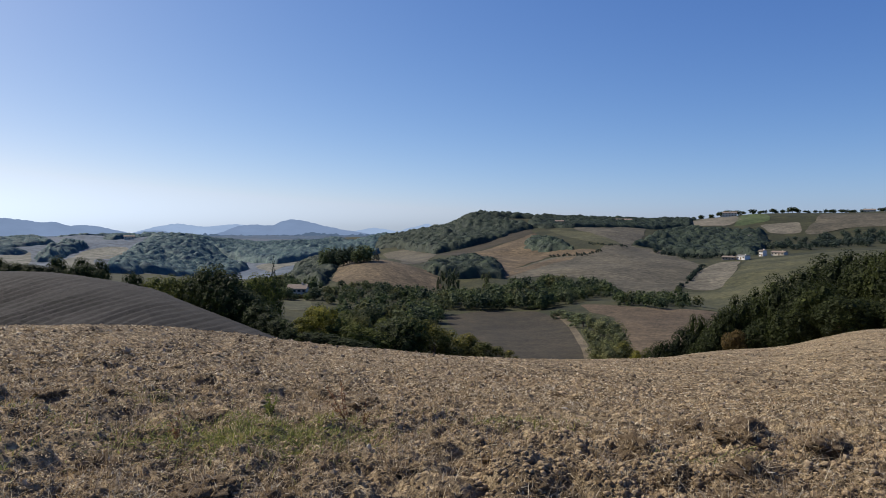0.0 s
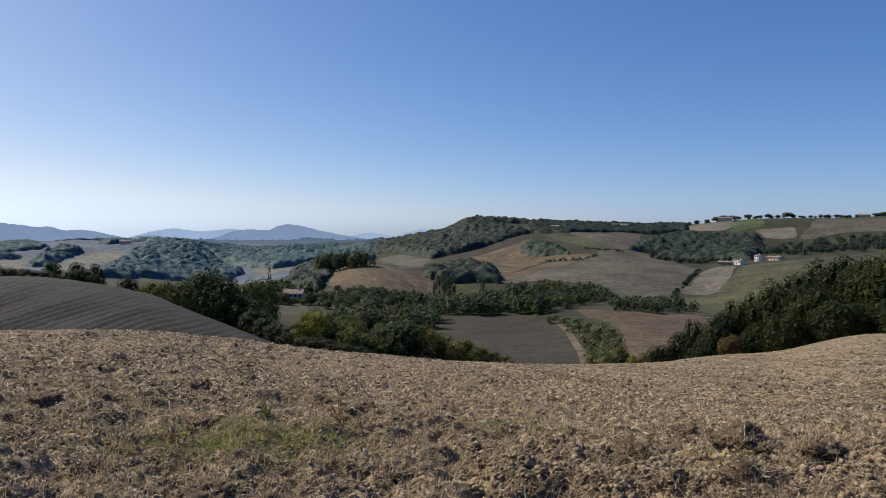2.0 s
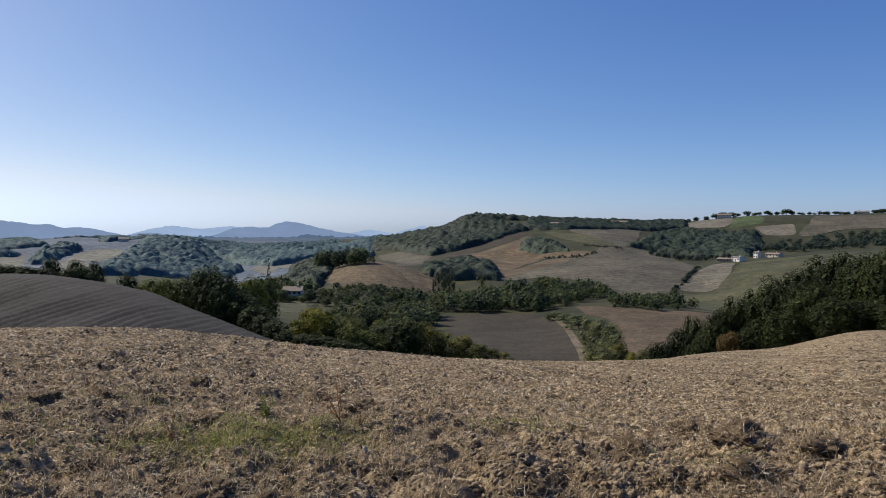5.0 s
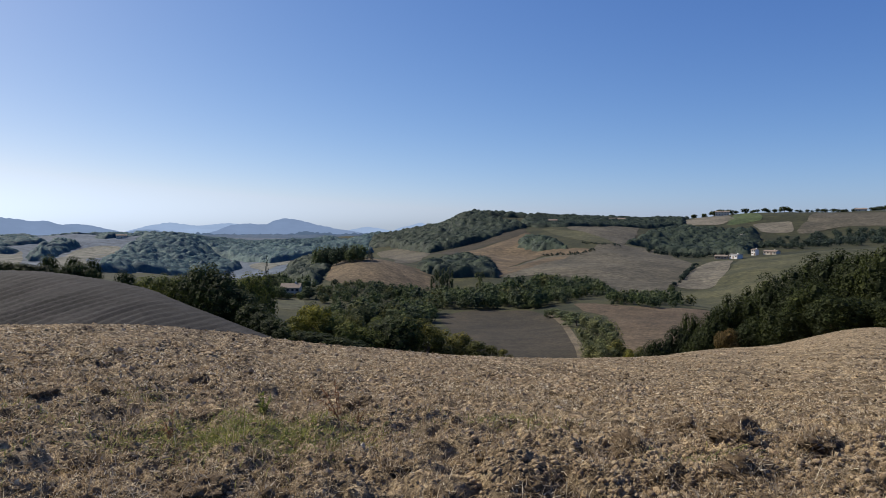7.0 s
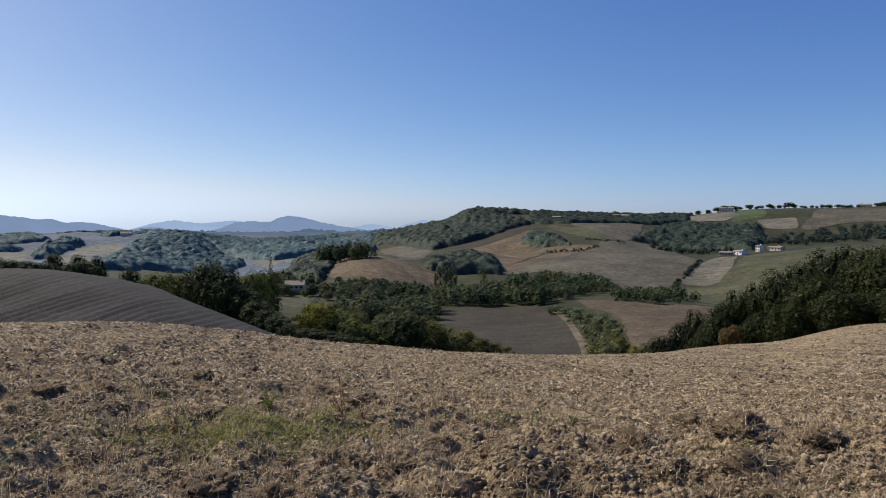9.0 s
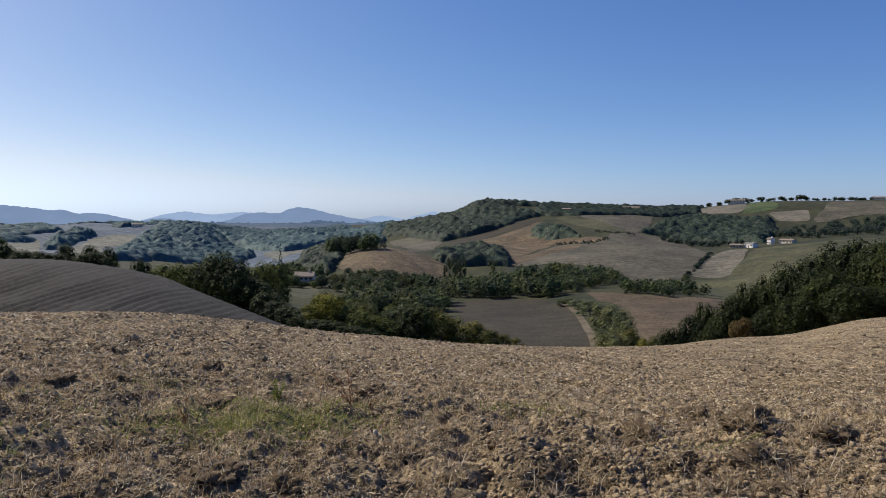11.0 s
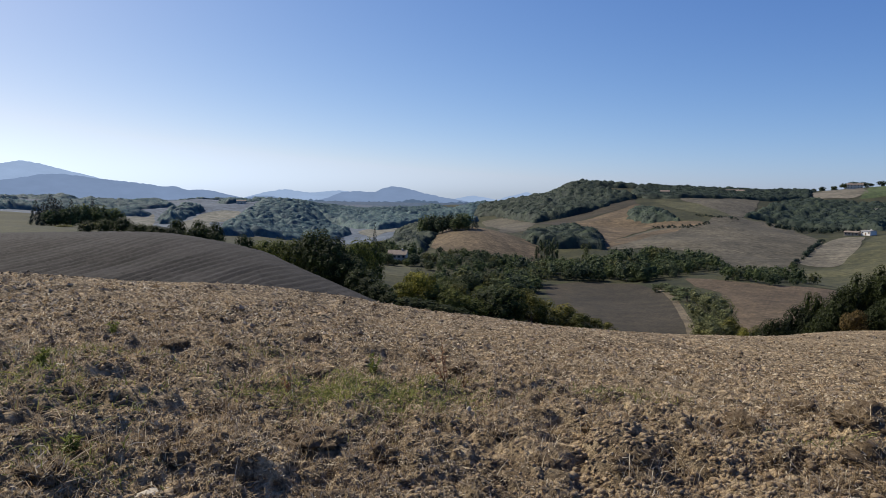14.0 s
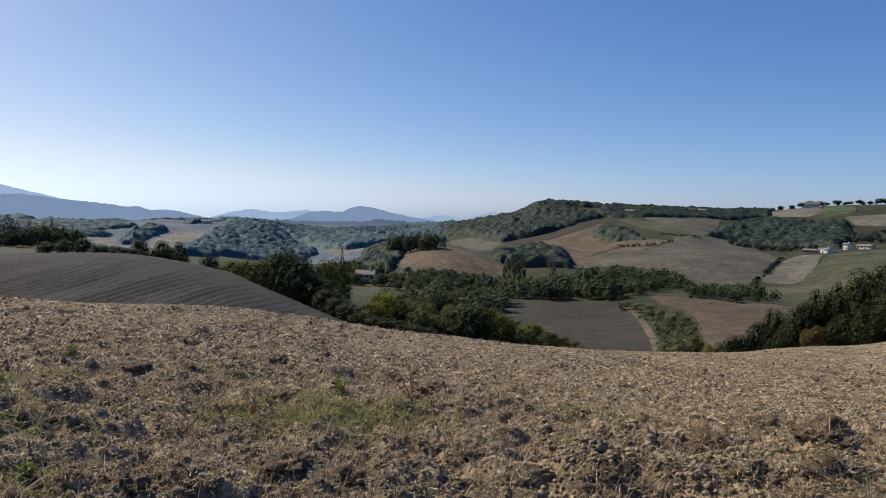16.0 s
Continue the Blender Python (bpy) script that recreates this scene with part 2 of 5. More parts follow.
WOODS.append(("far wood", 17, 9, 14, [(-414, 1117), (-513, 1638), (-392, 1690), (-152, 1295), (-104, 992), (-165, 903), (-212, 855), (-274, 949), (-337, 1021)]))
WOODS.append(("far low hills", 17, 9, 14, [(-508, 1142), (-712, 1599), (-541, 1769), (-385, 1810), (-209, 1485), (-97, 1226), (-120, 1053), (-225, 1056), (-327, 1071)]))
WOODS.append(("far wood left", 14, 9, 14, [(-410, 686), (-506, 862), (-504, 916), (-476, 906), (-459, 834), (-395, 688)]))
WOODS.append(("wood behind the knoll", 9, 8, 13, [(-113, 470), (-159, 737), (-167, 836), (-146, 970), (-112, 798), (-83, 499), (-78, 423)]))
WOODS.append(("far wood west", 16, 9, 13, [(-252, 510), (-360, 742), (-356, 787), (-232, 512)]))
WOODS.append(("combe wood", 10, 8, 12, [(-20, 508), (-2, 647), (25, 667), (46, 577), (38, 501), (7, 501), (-10, 505)]))
WOODS.append(("ridge wood", 12, 6, 10, [(112, 972), (134, 1089), (201, 1140), (300, 1167), (404, 1150), (354, 1019), (251, 976), (165, 934)]))
WOODS.append(("crest trees", 9, 8, 12, [(57, 1066), (60, 1116), (136, 1101), (131, 1062)]))
WOODS.append(("ridge hedges", 17, 4, 8, [(443, 1262), (463, 1319), (576, 1147), (711, 1044), (689, 1011), (558, 1112)]))
WOODS.append(("far hedges", 22, 7, 11, [(-539, 593), (-521, 649), (-591, 858), (-632, 918), (-631, 694)]))
WOODS.append(("far patchy woods", 16, 8, 12, [(-504, 486), (-1367, 1320), (-1117, 1537), (-732, 1644), (-449, 1059), (-508, 998), (-515, 857), (-481, 639)]))
WOODS.append(("hedge under the wood", 9, 3, 6, [(216, 743), (244, 720), (291, 691), (284, 674), (225, 663), (210, 703)]))
WOODS.append(("field hedge", 3.5, 1.5, 4, [(154, 463), (196, 547), (218, 590), (220, 601), (196, 554), (153, 465)]))
WOODS.append(("slope hedge", 4, 1, 2.2, [(98, 682), (130, 648), (148, 675), (151, 696), (134, 668), (101, 703)]))
WOODS.append(("terrace hedge", 4, 1, 2.2, [(147, 732), (162, 717), (184, 713), (189, 733), (165, 731), (150, 747)]))
GROVES = []
GROVES.append(("mixed", 7, 5, 11, [(-45, 217), (-49, 250), (-46, 302), (-34, 336), (-18, 342), (-4, 333), (-1, 303), (-12, 229), (-29, 191)]))
GROVES.append(("mixed", 7, 5, 11, [(-42, 399), (-5, 394), (29, 406), (63, 435), (97, 432), (95, 395), (60, 341), (41, 339), (4, 343), (-25, 365)]))
GROVES.append(("mixed", 7, 4, 8, [(84, 354), (126, 389), (126, 340), (101, 311), (77, 318)]))
GROVES.append(("mixed", 9, 7, 12, [(-75, 250), (-105, 372), (-113, 439), (-109, 471), (-73, 373), (-76, 351), (-89, 347), (-71, 251)]))
GROVES.append(("mixed", 6.5, 3, 6, [(-64, 327), (-73, 399), (-61, 404), (-28, 415), (-15, 411), (-25, 370), (-42, 353), (-53, 320)]))
GROVES.append(("mixed", 9, 4, 7, [(149, 461), (157, 468), (138, 404), (115, 322), (111, 333)]))
TREES = {}
TREES["oak"] = TREES.get("oak", []) + [(26.2, 84, 5.9, 3.4), (29.7, 87.1, 7.1, 3.4), (32.1, 89.4, 8.7, 3.1), (32.8, 83.8, 7.8, 3.8), (34.2, 81.1, 9.4, 4), (37.8, 83.9, 10.1, 4.2), (36.9, 77.7, 10.3, 4.9), (41.9, 81.9, 11, 5.5), (37.8, 70.5, 7.2, 4.3), (47.1, 86, 12.5, 6), (46.2, 79.6, 11.2, 5.8), (46.2, 74.9, 9.8, 5.8), (46, 70.3, 9.5, 5.7), (49.2, 70.5, 10, 6), (34.6, 69.9, 5.7, 4), (32.6, 73, 5.9, 3.6), (37.6, 66.1, 4.7, 4.3), (29.1, 78.8, 5.7, 2.9), (40.6, 66.6, 4, 4.9), (42.2, 63.2, 3.5, 4.9)]
TREES["oak"] = TREES.get("oak", []) + [(49.2, 77.7, 10.6, 5.7), (38.7, 74.5, 7.9, 4.9), (32.1, 79.8, 8.3, 3.6)]
TREES["russet"] = TREES.get("russet", []) + [(30.2, 73, 5.3, 2.5)]
TREES["olive"] = TREES.get("olive", []) + [(25.8, 88.3, 5.2, 2.5), (-6.6, 164.9, 10.1, 6.7), (-3.5, 160, 9.5, 6.5), (-0.5, 165, 8.5, 6.7), (2.8, 160, 7.7, 6.5), (5.5, 159.9, 6.9, 6.3), (8.1, 157.8, 6.1, 5.4), (11.3, 159.6, 5.2, 4.2), (14.6, 164.4, 4.5, 3.5), (44.5, 174.4, 6.9, 5.1)]
TREES["yellow"] = TREES.get("yellow", []) + [(24.9, 91.7, 4.9, 2.2), (-34.2, 161.4, 6.4, 5.3), (-32.6, 168.9, 9.9, 6.6), (-29.5, 162.3, 9.9, 6), (-174.2, 244.2, 2.7, 6), (-181.9, 238.6, 1.1, 5.4)]
TREES["dark"] = TREES.get("dark", []) + [(-62.6, 136.3, 7.4, 3.3), (-46.1, 130.1, 10.9, 5.5), (-43.6, 128.8, 11.9, 6.1), (-40.6, 125.6, 10.6, 5.6), (-38.2, 124.3, 8.6, 5.1), (-35.8, 122.9, 7.5, 4.8), (-32.9, 119.6, 5.7, 4.4), (-30.2, 116.1, 4.4, 4), (-27.3, 111.7, 3.6, 3.5), (-25.4, 109.1, 2.4, 2.5), (-48.9, 133.3, 9.5, 4.6), (-45.4, 143, 10.3, 5.8), (-39.3, 139.6, 8.1, 5.7), (-12.7, 164.5, 9.8, 8.3), (-9.4, 159.7, 10.7, 7.2), (-29.4, 147.1, 3.5, 4.8), (-25.9, 147.7, 3.7, 4.8), (-22.4, 148.3, 3.7, 4.8), (-18.8, 148.8, 3.6, 4.2), (-72.4, 509.9, 13.7, 5.8)]
TREES["dark"] = TREES.get("dark", []) + [(-78.1, 509, 13.9, 9.1), (-86.2, 517.9, 17.1, 9.3), (-67.5, 345.5, 6.6, 5.6), (-110, 173, 4.7, 4.8), (-108.1, 174.2, 4.5, 4.3), (-104.4, 173, 4.7, 4.2), (-102.6, 174, 4.5, 4), (-99.9, 173.3, 4.9, 4), (-98.2, 174.2, 4, 2.8), (-94.4, 174.1, 6.1, 4.5), (-92.4, 175.1, 6.8, 4.3), (-88, 174, 6.1, 3.1), (-123.1, 170.2, 3.9, 3.6), (-119.5, 172.7, 4.9, 3.7), (-115.7, 175.3, 5.9, 4), (-103, 180.7, 7.6, 4.1), (-96.9, 181.8, 8.2, 3.6), (-92.9, 183.8, 8.7, 3.3)]
TREES["mid"] = TREES.get("mid", []) + [(-62, 142.1, 6.8, 4.6), (-58.1, 138.3, 7.8, 5.4), (-54.4, 135.5, 8.5, 5), (-51.4, 134.5, 8.9, 4.6), (-50.5, 167.6, 11.6, 6.6), (-50, 178.1, 14, 7), (-49.6, 188.6, 15.7, 6.5), (-25.9, 163, 8.6, 6.9), (-21.9, 158.5, 7.4, 6.5), (-19.6, 163.8, 6.5, 5.6), (-16.2, 159.2, 6.1, 5.8), (-31.7, 146.6, 2.3, 3.6), (45.2, 337, 5.7, 5.5), (40.9, 342.6, 2.4, 3.9), (-61.4, 498.2, 12.8, 12.2), (-65.8, 497.7, 9.2, 8.1), (-93.2, 521.7, 18.3, 9.4), (-79.9, 340.7, 6.7, 5), (-75.6, 337.6, 3.9, 3.3), (-70.2, 340.8, 3.8, 3.3)]
TREES["mid"] = TREES.get("mid", []) + [(-84, 344.9, 5.8, 5.1), (-248.1, 338.9, 13.2, 9.4), (-244.4, 347.7, 13.4, 9.6), (-240.9, 356.2, 12.1, 9.3), (-249.4, 331.7, 11, 8.7), (-255.5, 327, 9.4, 9.1)]
TREES["conifer"] = TREES.get("conifer", []) + [(-64.7, 253.9, 22.5, 3.5), (-52.9, 502.2, 9.6, 4.9), (-69, 500.3, 13.7, 3.3), (-271.2, 333.7, 14.1, 6.5), (-259.5, 330.3, 17.3, 9.2), (-263.4, 342.4, 15, 7.8), (-265.3, 332.1, 13.2, 7.6), (-257.9, 344.1, 15.7, 6.7), (-250.7, 351.8, 17, 6.3), (-262.8, 337.8, 16, 7.7)]
TREES["willow"] = TREES.get("willow", []) + [(48.7, 296, 3.8, 6.3), (50.1, 283.6, 3.6, 6.9), (49.7, 257.2, 5.3, 7.6), (49.6, 270.5, 3.4, 5.3), (43, 201.5, 11.1, 7.2), (44.8, 194.9, 11.2, 7.6), (44.8, 184.7, 9.6, 6.9), (38.8, 177.8, 6.8, 6.1), (40.2, 171.4, 6, 5), (44.7, 296.7, 3.8, 3.6)]
TREES["poplar"] = TREES.get("poplar", []) + [(-5.6, 430, 17.7, 4.9), (-2.1, 434, 16.1, 4.6), (1, 428, 17.6, 4.9), (4.2, 430, 17.9, 4.9), (21.9, 431.4, 12.4, 4.6), (24.1, 427.3, 13.1, 4.5)]
TREES["shrub"] = TREES.get("shrub", []) + [(-58.1, 494.6, 3, 5.6)]
TREES["ridge"] = TREES.get("ridge", []) + [(413, 1175, 6.1, 6.7), (424, 1171, 9.1, 10.1), (439, 1165, 8.1, 8.9), (452, 1160, 12.2, 13.4), (463, 1156, 14.2, 15.6), (475, 1151, 12.2, 13.4), (484, 1147, 8.1, 8.9), (497, 1142, 11.2, 12.3), (510, 1136, 7.1, 7.8), (524, 1129, 10.2, 11.2), (537, 1123, 7.1, 7.8), (550, 1117, 13.2, 14.5), (556, 1114, 9.1, 10.1), (566, 1109, 6.1, 6.7), (579, 1102, 6.1, 6.7), (597, 1092, 8.1, 8.9), (611, 1085, 9.1, 10.1), (621, 1079, 7.1, 7.8), (637, 1070, 10.2, 11.2), (656, 1058, 9.1, 10.1)]
TREES["ridge"] = TREES.get("ridge", []) + [(663, 1054, 10.2, 11.2), (672, 1048, 10.2, 11.2), (689, 1037, 9.1, 10.1), (320, 1203, 8.1, 8.9), (333, 1200, 6.1, 6.7), (356, 1193, 7.1, 7.8), (369, 1189, 6.1, 6.7)]
MOUNTAINS = [
    ("wooded", 4200, [(-44.5, -111), (-41.49, -101), (-38.76, -89), (-35.8, -76), (-32.59, -59), (-30.56, -54), (-28.43, -50), (-26.22, -60), (-24.31, -48), (-21.54, -56), (-19.9, -40), (-17.39, -44), (-14.36, -51), (-12.15, -39), (-11.03, -32), (-8.53, -46), (-6.7, -43), (-4.38, -56), (-2.06, -87)]),
    ("pale", 4880, [(-30.55, -40), (-29.14, -12), (-28.06, 12), (-26.59, -2), (-25.46, -42)]),
    ("pale", 4860, [(-24.89, -42), (-22.73, 9), (-21.53, 24), (-19.48, 2), (-17.38, 20), (-15.66, 9), (-13.92, -37)]),
    ("pale", 4900, [(-10.35, -53), (-7.62, -26), (-6.23, -2), (-4.85, -22), (-2.99, -46)]),
    ("pale", 4840, [(-4.85, -53), (-3.68, -14), (-1.82, 25), (-0.89, -2), (0.75, -54)]),
    ("pale", 4820, [(-44.46, 103), (-41.95, 137), (-40.65, 157), (-39.91, 173), (-38.62, 154), (-37.23, 121), (-35.07, 78), (-32.43, 23)]),
    ("blue", 4600, [(-44.49, 9), (-42.63, 36), (-40.68, 56), (-38.64, 89), (-37.24, 93), (-35.8, 76), (-33.58, 58), (-31.57, 40), (-30.54, 27), (-29.84, 31), (-28.78, 8), (-27.33, 12), (-26.21, -9), (-24.89, -36), (-23.53, -67)]),
    ("blue", 4500, [(-25.85, -58), (-23.92, -25), (-22.73, -19), (-21.54, -36), (-20.32, -67)]),
    ("blue", 4550, [(-19.49, -68), (-18.44, -37), (-16.95, 9), (-15.66, 16), (-14.36, 9), (-13.69, 34), (-12.85, 52), (-11.69, 38), (-10.35, 9), (-8.53, -20), (-6.7, -43), (-3.92, -72)]),
    ]
CLODS = [(0.13, 5.53, 0.181, 0.203), (1.99, 4.63, 0.37, 0.185), (-2.81, 7.88, 0.341, 0.239), (-1.29, 3.65, 0.347, 0.142), (-3.42, 5.76, 0.328, 0.153), (1.68, 3.77, 0.303, 0.169), (1.29, 3.89, 0.2, 0.134), (-3.29, 6.63, 0.332, 0.151), (-0.8, 6.76, 0.333, 0.166), (-2.04, 5.65, 0.343, 0.147), (0.69, 3.85, 0.16, 0.096), (0.45, 3.72, 0.244, 0.137), (1.27, 4.59, 0.272, 0.155), (2.37, 4.33, 0.282, 0.141), (-0.29, 4.21, 0.207, 0.121), (-1.48, 8.02, 0.266, 0.133), (-1.85, 2.96, 0.257, 0.143), (-1.03, 2.85, 0.273, 0.149), (-2.12, 2.77, 0.228, 0.1), (-2.07, 2.46, 0.183, 0.092), (-2.64, 3.62, 0.256, 0.11), (2.11, 6.02, 0.312, 0.156), (0.36, 4.5, 0.258, 0.11), (1.74, 3.43, 0.251, 0.094), (1.37, 3.55, 0.217, 0.124), (-0.04, 3.68, 0.24, 0.12), (-0.93, 3.69, 0.217, 0.109), (-1.99, 3.82, 0.211, 0.105)]
STONES = [(1.34, 8.04, 0.106, 0.066), (-0.53, 4.53, 0.037, 0.045), (-1.69, 2.63, 0.128, 0.046), (1.44, 3.4, 0.121, 0.061), (-3.26, 4.14, 0.086, 0.034)]


def hash_name(text):
    return sum((i + 1) * ord(c) for i, c in enumerate(text)) % 9973


from mathutils.geometry import delaunay_2d_cdt

# ---------------------------------------------------------------- materials
def shader(name, rough=0.9):
    mat = bpy.data.materials.new(name)
    mat.use_nodes = True
    nodes, links = mat.node_tree.nodes, mat.node_tree.links
    b = nodes["Principled BSDF"]
    b.inputs["Roughness"].default_value = rough
    b.inputs["Specular IOR Level"].default_value = 0.25
    return mat, nodes, links, b


def place(nodes, links, scale=(1, 1, 1), turn=0.0):
    """World position in axes turned by that many degrees, then scaled."""
    g = nodes.new("ShaderNodeNewGeometry")
    m = nodes.new("ShaderNodeMapping")
    m.vector_type = "TEXTURE"
    m.inputs["Scale"].default_value = tuple(1 / max(v, 1e-4) for v in scale)
    m.inputs["Rotation"].default_value = (0, 0, radians(turn))
    links.new(g.outputs["Position"], m.inputs["Vector"])
    return m.outputs["Vector"]


def noise_fac(nodes, links, vec, scale, detail=4, rough=0.6):
    n = nodes.new("ShaderNodeTexNoise")
    n.inputs["Scale"].default_value, n.inputs["Detail"].default_value, n.inputs["Roughness"].default_value = scale, detail, rough
    links.new(vec, n.inputs["Vector"])
    return n.outputs["Fac"]


def ramp(nodes, links, fac, stops):
    r = nodes.new("ShaderNodeValToRGB")
    while len(r.color_ramp.elements) < len(stops):
        r.color_ramp.elements.new(0.5)
    for e, (p, c) in zip(r.color_ramp.elements, stops):
        e.position, e.color = p, (*c, 1)
    links.new(fac, r.inputs["Fac"])
    return r.outputs["Color"]


def blend(nodes, links, fac, a, b, mode="MIX"):
    m = nodes.new("ShaderNodeMix")
    m.data_type, m.blend_type = "RGBA", mode
    for value, sock in ((fac, m.inputs[0]), (a, m.inputs[6]), (b, m.inputs[7])):
        if isinstance(value, (int, float)):
            sock.default_value = value
        elif isinstance(value, tuple):
            sock.default_value = (*value, 1)
        else:
            links.new(value, sock)
    return m.outputs[2]


def bump(nodes, links, b, height, strength, distance):
    n = nodes.new("ShaderNodeBump")
    n.inputs["Strength"].default_value, n.inputs["Distance"].default_value = strength, distance
    links.new(height, n.inputs["Height"])
    links.new(n.outputs["Normal"], b.inputs["Normal"])


def soil(name, dark, light, broad=0.05, fine=2.0, lines=None, relief=0.15, grit=0.4):
    """Farm land: broad patches, blotches, fine grain and, where it is worked, drill lines (spacing m, turn, share)."""
    mat, nodes, links, b = shader(name, 0.95)
    vec = place(nodes, links)
    patch = noise_fac(nodes, links, vec, broad, 5, 0.65)
    blotch = noise_fac(nodes, links, vec, 0.14, 6, 0.7)
    grain = noise_fac(nodes, links, vec, fine, 6, 0.75)
    mid = tuple((x + y) / 2 for x, y in zip(dark, light))
    col = ramp(nodes, links, patch, [(0.36, dark), (0.5, mid), (0.64, light)])
    col = blend(nodes, links, 1.0, col, ramp(nodes, links, blotch, [(0.34, (0.66, 0.68, 0.66)), (0.5, (1.0, 1.0, 1.0)), (0.66, (1.28, 1.25, 1.2))]), "MULTIPLY")
    col = blend(nodes, links, 1.0, col, ramp(nodes, links, grain, [(0.38, (1 - grit, 1 - grit, 1 - grit)), (0.5, (1.0, 1.0, 1.0)), (0.62, (1 + grit * 0.9, 1 + grit * 0.87, 1 + grit * 0.84))]), "MULTIPLY")
    height = grain
    if lines:
        spacing, turn, share = lines
        w = nodes.new("ShaderNodeTexWave")
        w.inputs["Scale"].default_value, w.inputs["Distortion"].default_value = 0.314, 2.5
        w.inputs["Detail"].default_value, w.inputs["Detail Scale"].default_value = 2.0, 0.35
        links.new(place(nodes, links, (1 / spacing, 0.12 / spacing, 0.0), turn), w.inputs["Vector"])
        soft = noise_fac(nodes, links, place(nodes, links, (1.7 / spacing, 0.06 / spacing, 0.0), turn), 1.0, 3, 0.6)
        both = nodes.new("ShaderNodeMath")
        both.operation = "MULTIPLY_ADD"
        both.inputs[1].default_value = 0.3
        links.new(w.outputs["Fac"], both.inputs[0])
        links.new(soft, both.inputs[2])
        drill = both.outputs[0]
        tint = ramp(nodes, links, drill, [(0.46, (1 - share, 1 - share, 1 - share)), (0.52, (1.0, 1.0, 1.0)), (0.8, (1 + share * 0.5, 1 + share * 0.5, 1 + share * 0.5))])
        col = blend(nodes, links, 1.0, col, tint, "MULTIPLY")
        mixed = nodes.new("ShaderNodeMath")
        mixed.operation = "MULTIPLY_ADD"
        mixed.inputs[1].default_value = 0.55
        links.new(drill, mixed.inputs[0])
        links.new(grain, mixed.inputs[2])
        height = mixed.outputs[0]
    links.new(col, b.inputs["Base Color"])
    bump(nodes, links, b, height, 0.6, relief)
    return mat


def tilled_soil():
    """Dry clay broken by the harrow, mixed with chopped straw, with long streaks along the working lines and painted
    shade between clods.
    """
    mat, nodes, links, b = shader("tilled_clay_with_straw", 0.95)
    vec = place(nodes, links)
    patch = noise_fac(nodes, links, vec, 0.3, 5)
    mid = noise_fac(nodes, links, vec, 2.4, 6, 0.7)
    clod = noise_fac(nodes, links, vec, 9.0, 6, 0.7)
    streak = noise_fac(nodes, links, place(nodes, links, (1.6, 0.14, 0.3), TILL_TURN), 1.0, 5, 0.65)
    fibre = noise_fac(nodes, links, place(nodes, links, (18, 70, 40), 35), 1.0, 4, 0.7)
    fibre2 = noise_fac(nodes, links, place(nodes, links, (80, 20, 40), -20), 1.0, 4, 0.7)
    clay = ramp(nodes, links, clod, [(0.32, (0.06, 0.039, 0.021)), (0.48, (0.16, 0.114, 0.068)), (0.66, (0.35, 0.272, 0.178))])
    straw = ramp(nodes, links, fibre, [(0.36, (0.15, 0.106, 0.058)), (0.55, (0.40, 0.30, 0.17)), (0.7, (0.6, 0.48, 0.3))])
    straw2 = ramp(nodes, links, fibre2, [(0.4, (0.12, 0.088, 0.055)), (0.65, (0.46, 0.36, 0.235))])
    both = blend(nodes, links, 0.5, straw, straw2)
    xyz = nodes.new("ShaderNodeSeparateXYZ")     # more straw was left towards the swale
    links.new(place(nodes, links, (0.05, 0.05, 0.05), -20), xyz.inputs[0])
    lean = nodes.new("ShaderNodeMath")
    lean.operation = "ADD"
    links.new(xyz.outputs[0], lean.inputs[0])
    links.new(patch, lean.inputs[1])
    share = ramp(nodes, links, lean.outputs[0], [(0.05, (0.12, 0.12, 0.12)), (0.55, (0.6, 0.6, 0.6)), (0.9, (0.9, 0.9, 0.9))])
    col = blend(nodes, links, share, clay, both)
    col = blend(nodes, links, 1.0, col, ramp(nodes, links, mid, [(0.34, (0.42, 0.4, 0.38)), (0.5, (0.92, 0.95, 0.95)), (0.66, (1.3, 1.28, 1.25))]), "MULTIPLY")
    col = blend(nodes, links, 1.0, col, ramp(nodes, links, streak, [(0.36, (0.5, 0.48, 0.45)), (0.47, (1.0, 1.0, 1.0)), (0.66, (1.22, 1.2, 1.16))]), "MULTIPLY")
    col = blend(nodes, links, 1.0, col, ramp(nodes, links, clod, [(0.36, (0.46, 0.44, 0.42)), (0.5, (1.0, 1.0, 1.0)), (0.64, (1.45, 1.43, 1.4))]), "MULTIPLY")
    # dark speckle painted into the colour for the shade between clods
    gap_shade = noise_fac(nodes, links, place(nodes, links, (13, 9, 11), TILL_TURN), 1.0, 5, 0.75)
    # the mask bare lays this painted shade over clay and straw
    bare = ramp(nodes, links, gap_shade, [(0.37, (0.85, 0.85, 0.85)), (0.48, (0.12, 0.12, 0.12)), (0.54, (0.0, 0.0, 0.0))])
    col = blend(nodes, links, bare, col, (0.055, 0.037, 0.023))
    col = blend(nodes, links, 1.0, col, ramp(nodes, links, gap_shade, [(0.4, (0.88, 0.9, 0.93)), (0.64, (1.35, 1.36, 1.38))]), "MULTIPLY")
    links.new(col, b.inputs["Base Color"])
    total = None
    for fac, weight in ((clod, 1.0), (fibre, 0.6), (mid, 2.2), (gap_shade, 1.2)):
        m = nodes.new("ShaderNodeMath")
        m.operation = "MULTIPLY_ADD"
        m.inputs[1].default_value = weight
        links.new(fac, m.inputs[0])
        if total is not None:
            links.new(total, m.inputs[2])
        total = m.outputs[0]
    bump(nodes, links, b, total, 0.9, 0.05)
    return mat


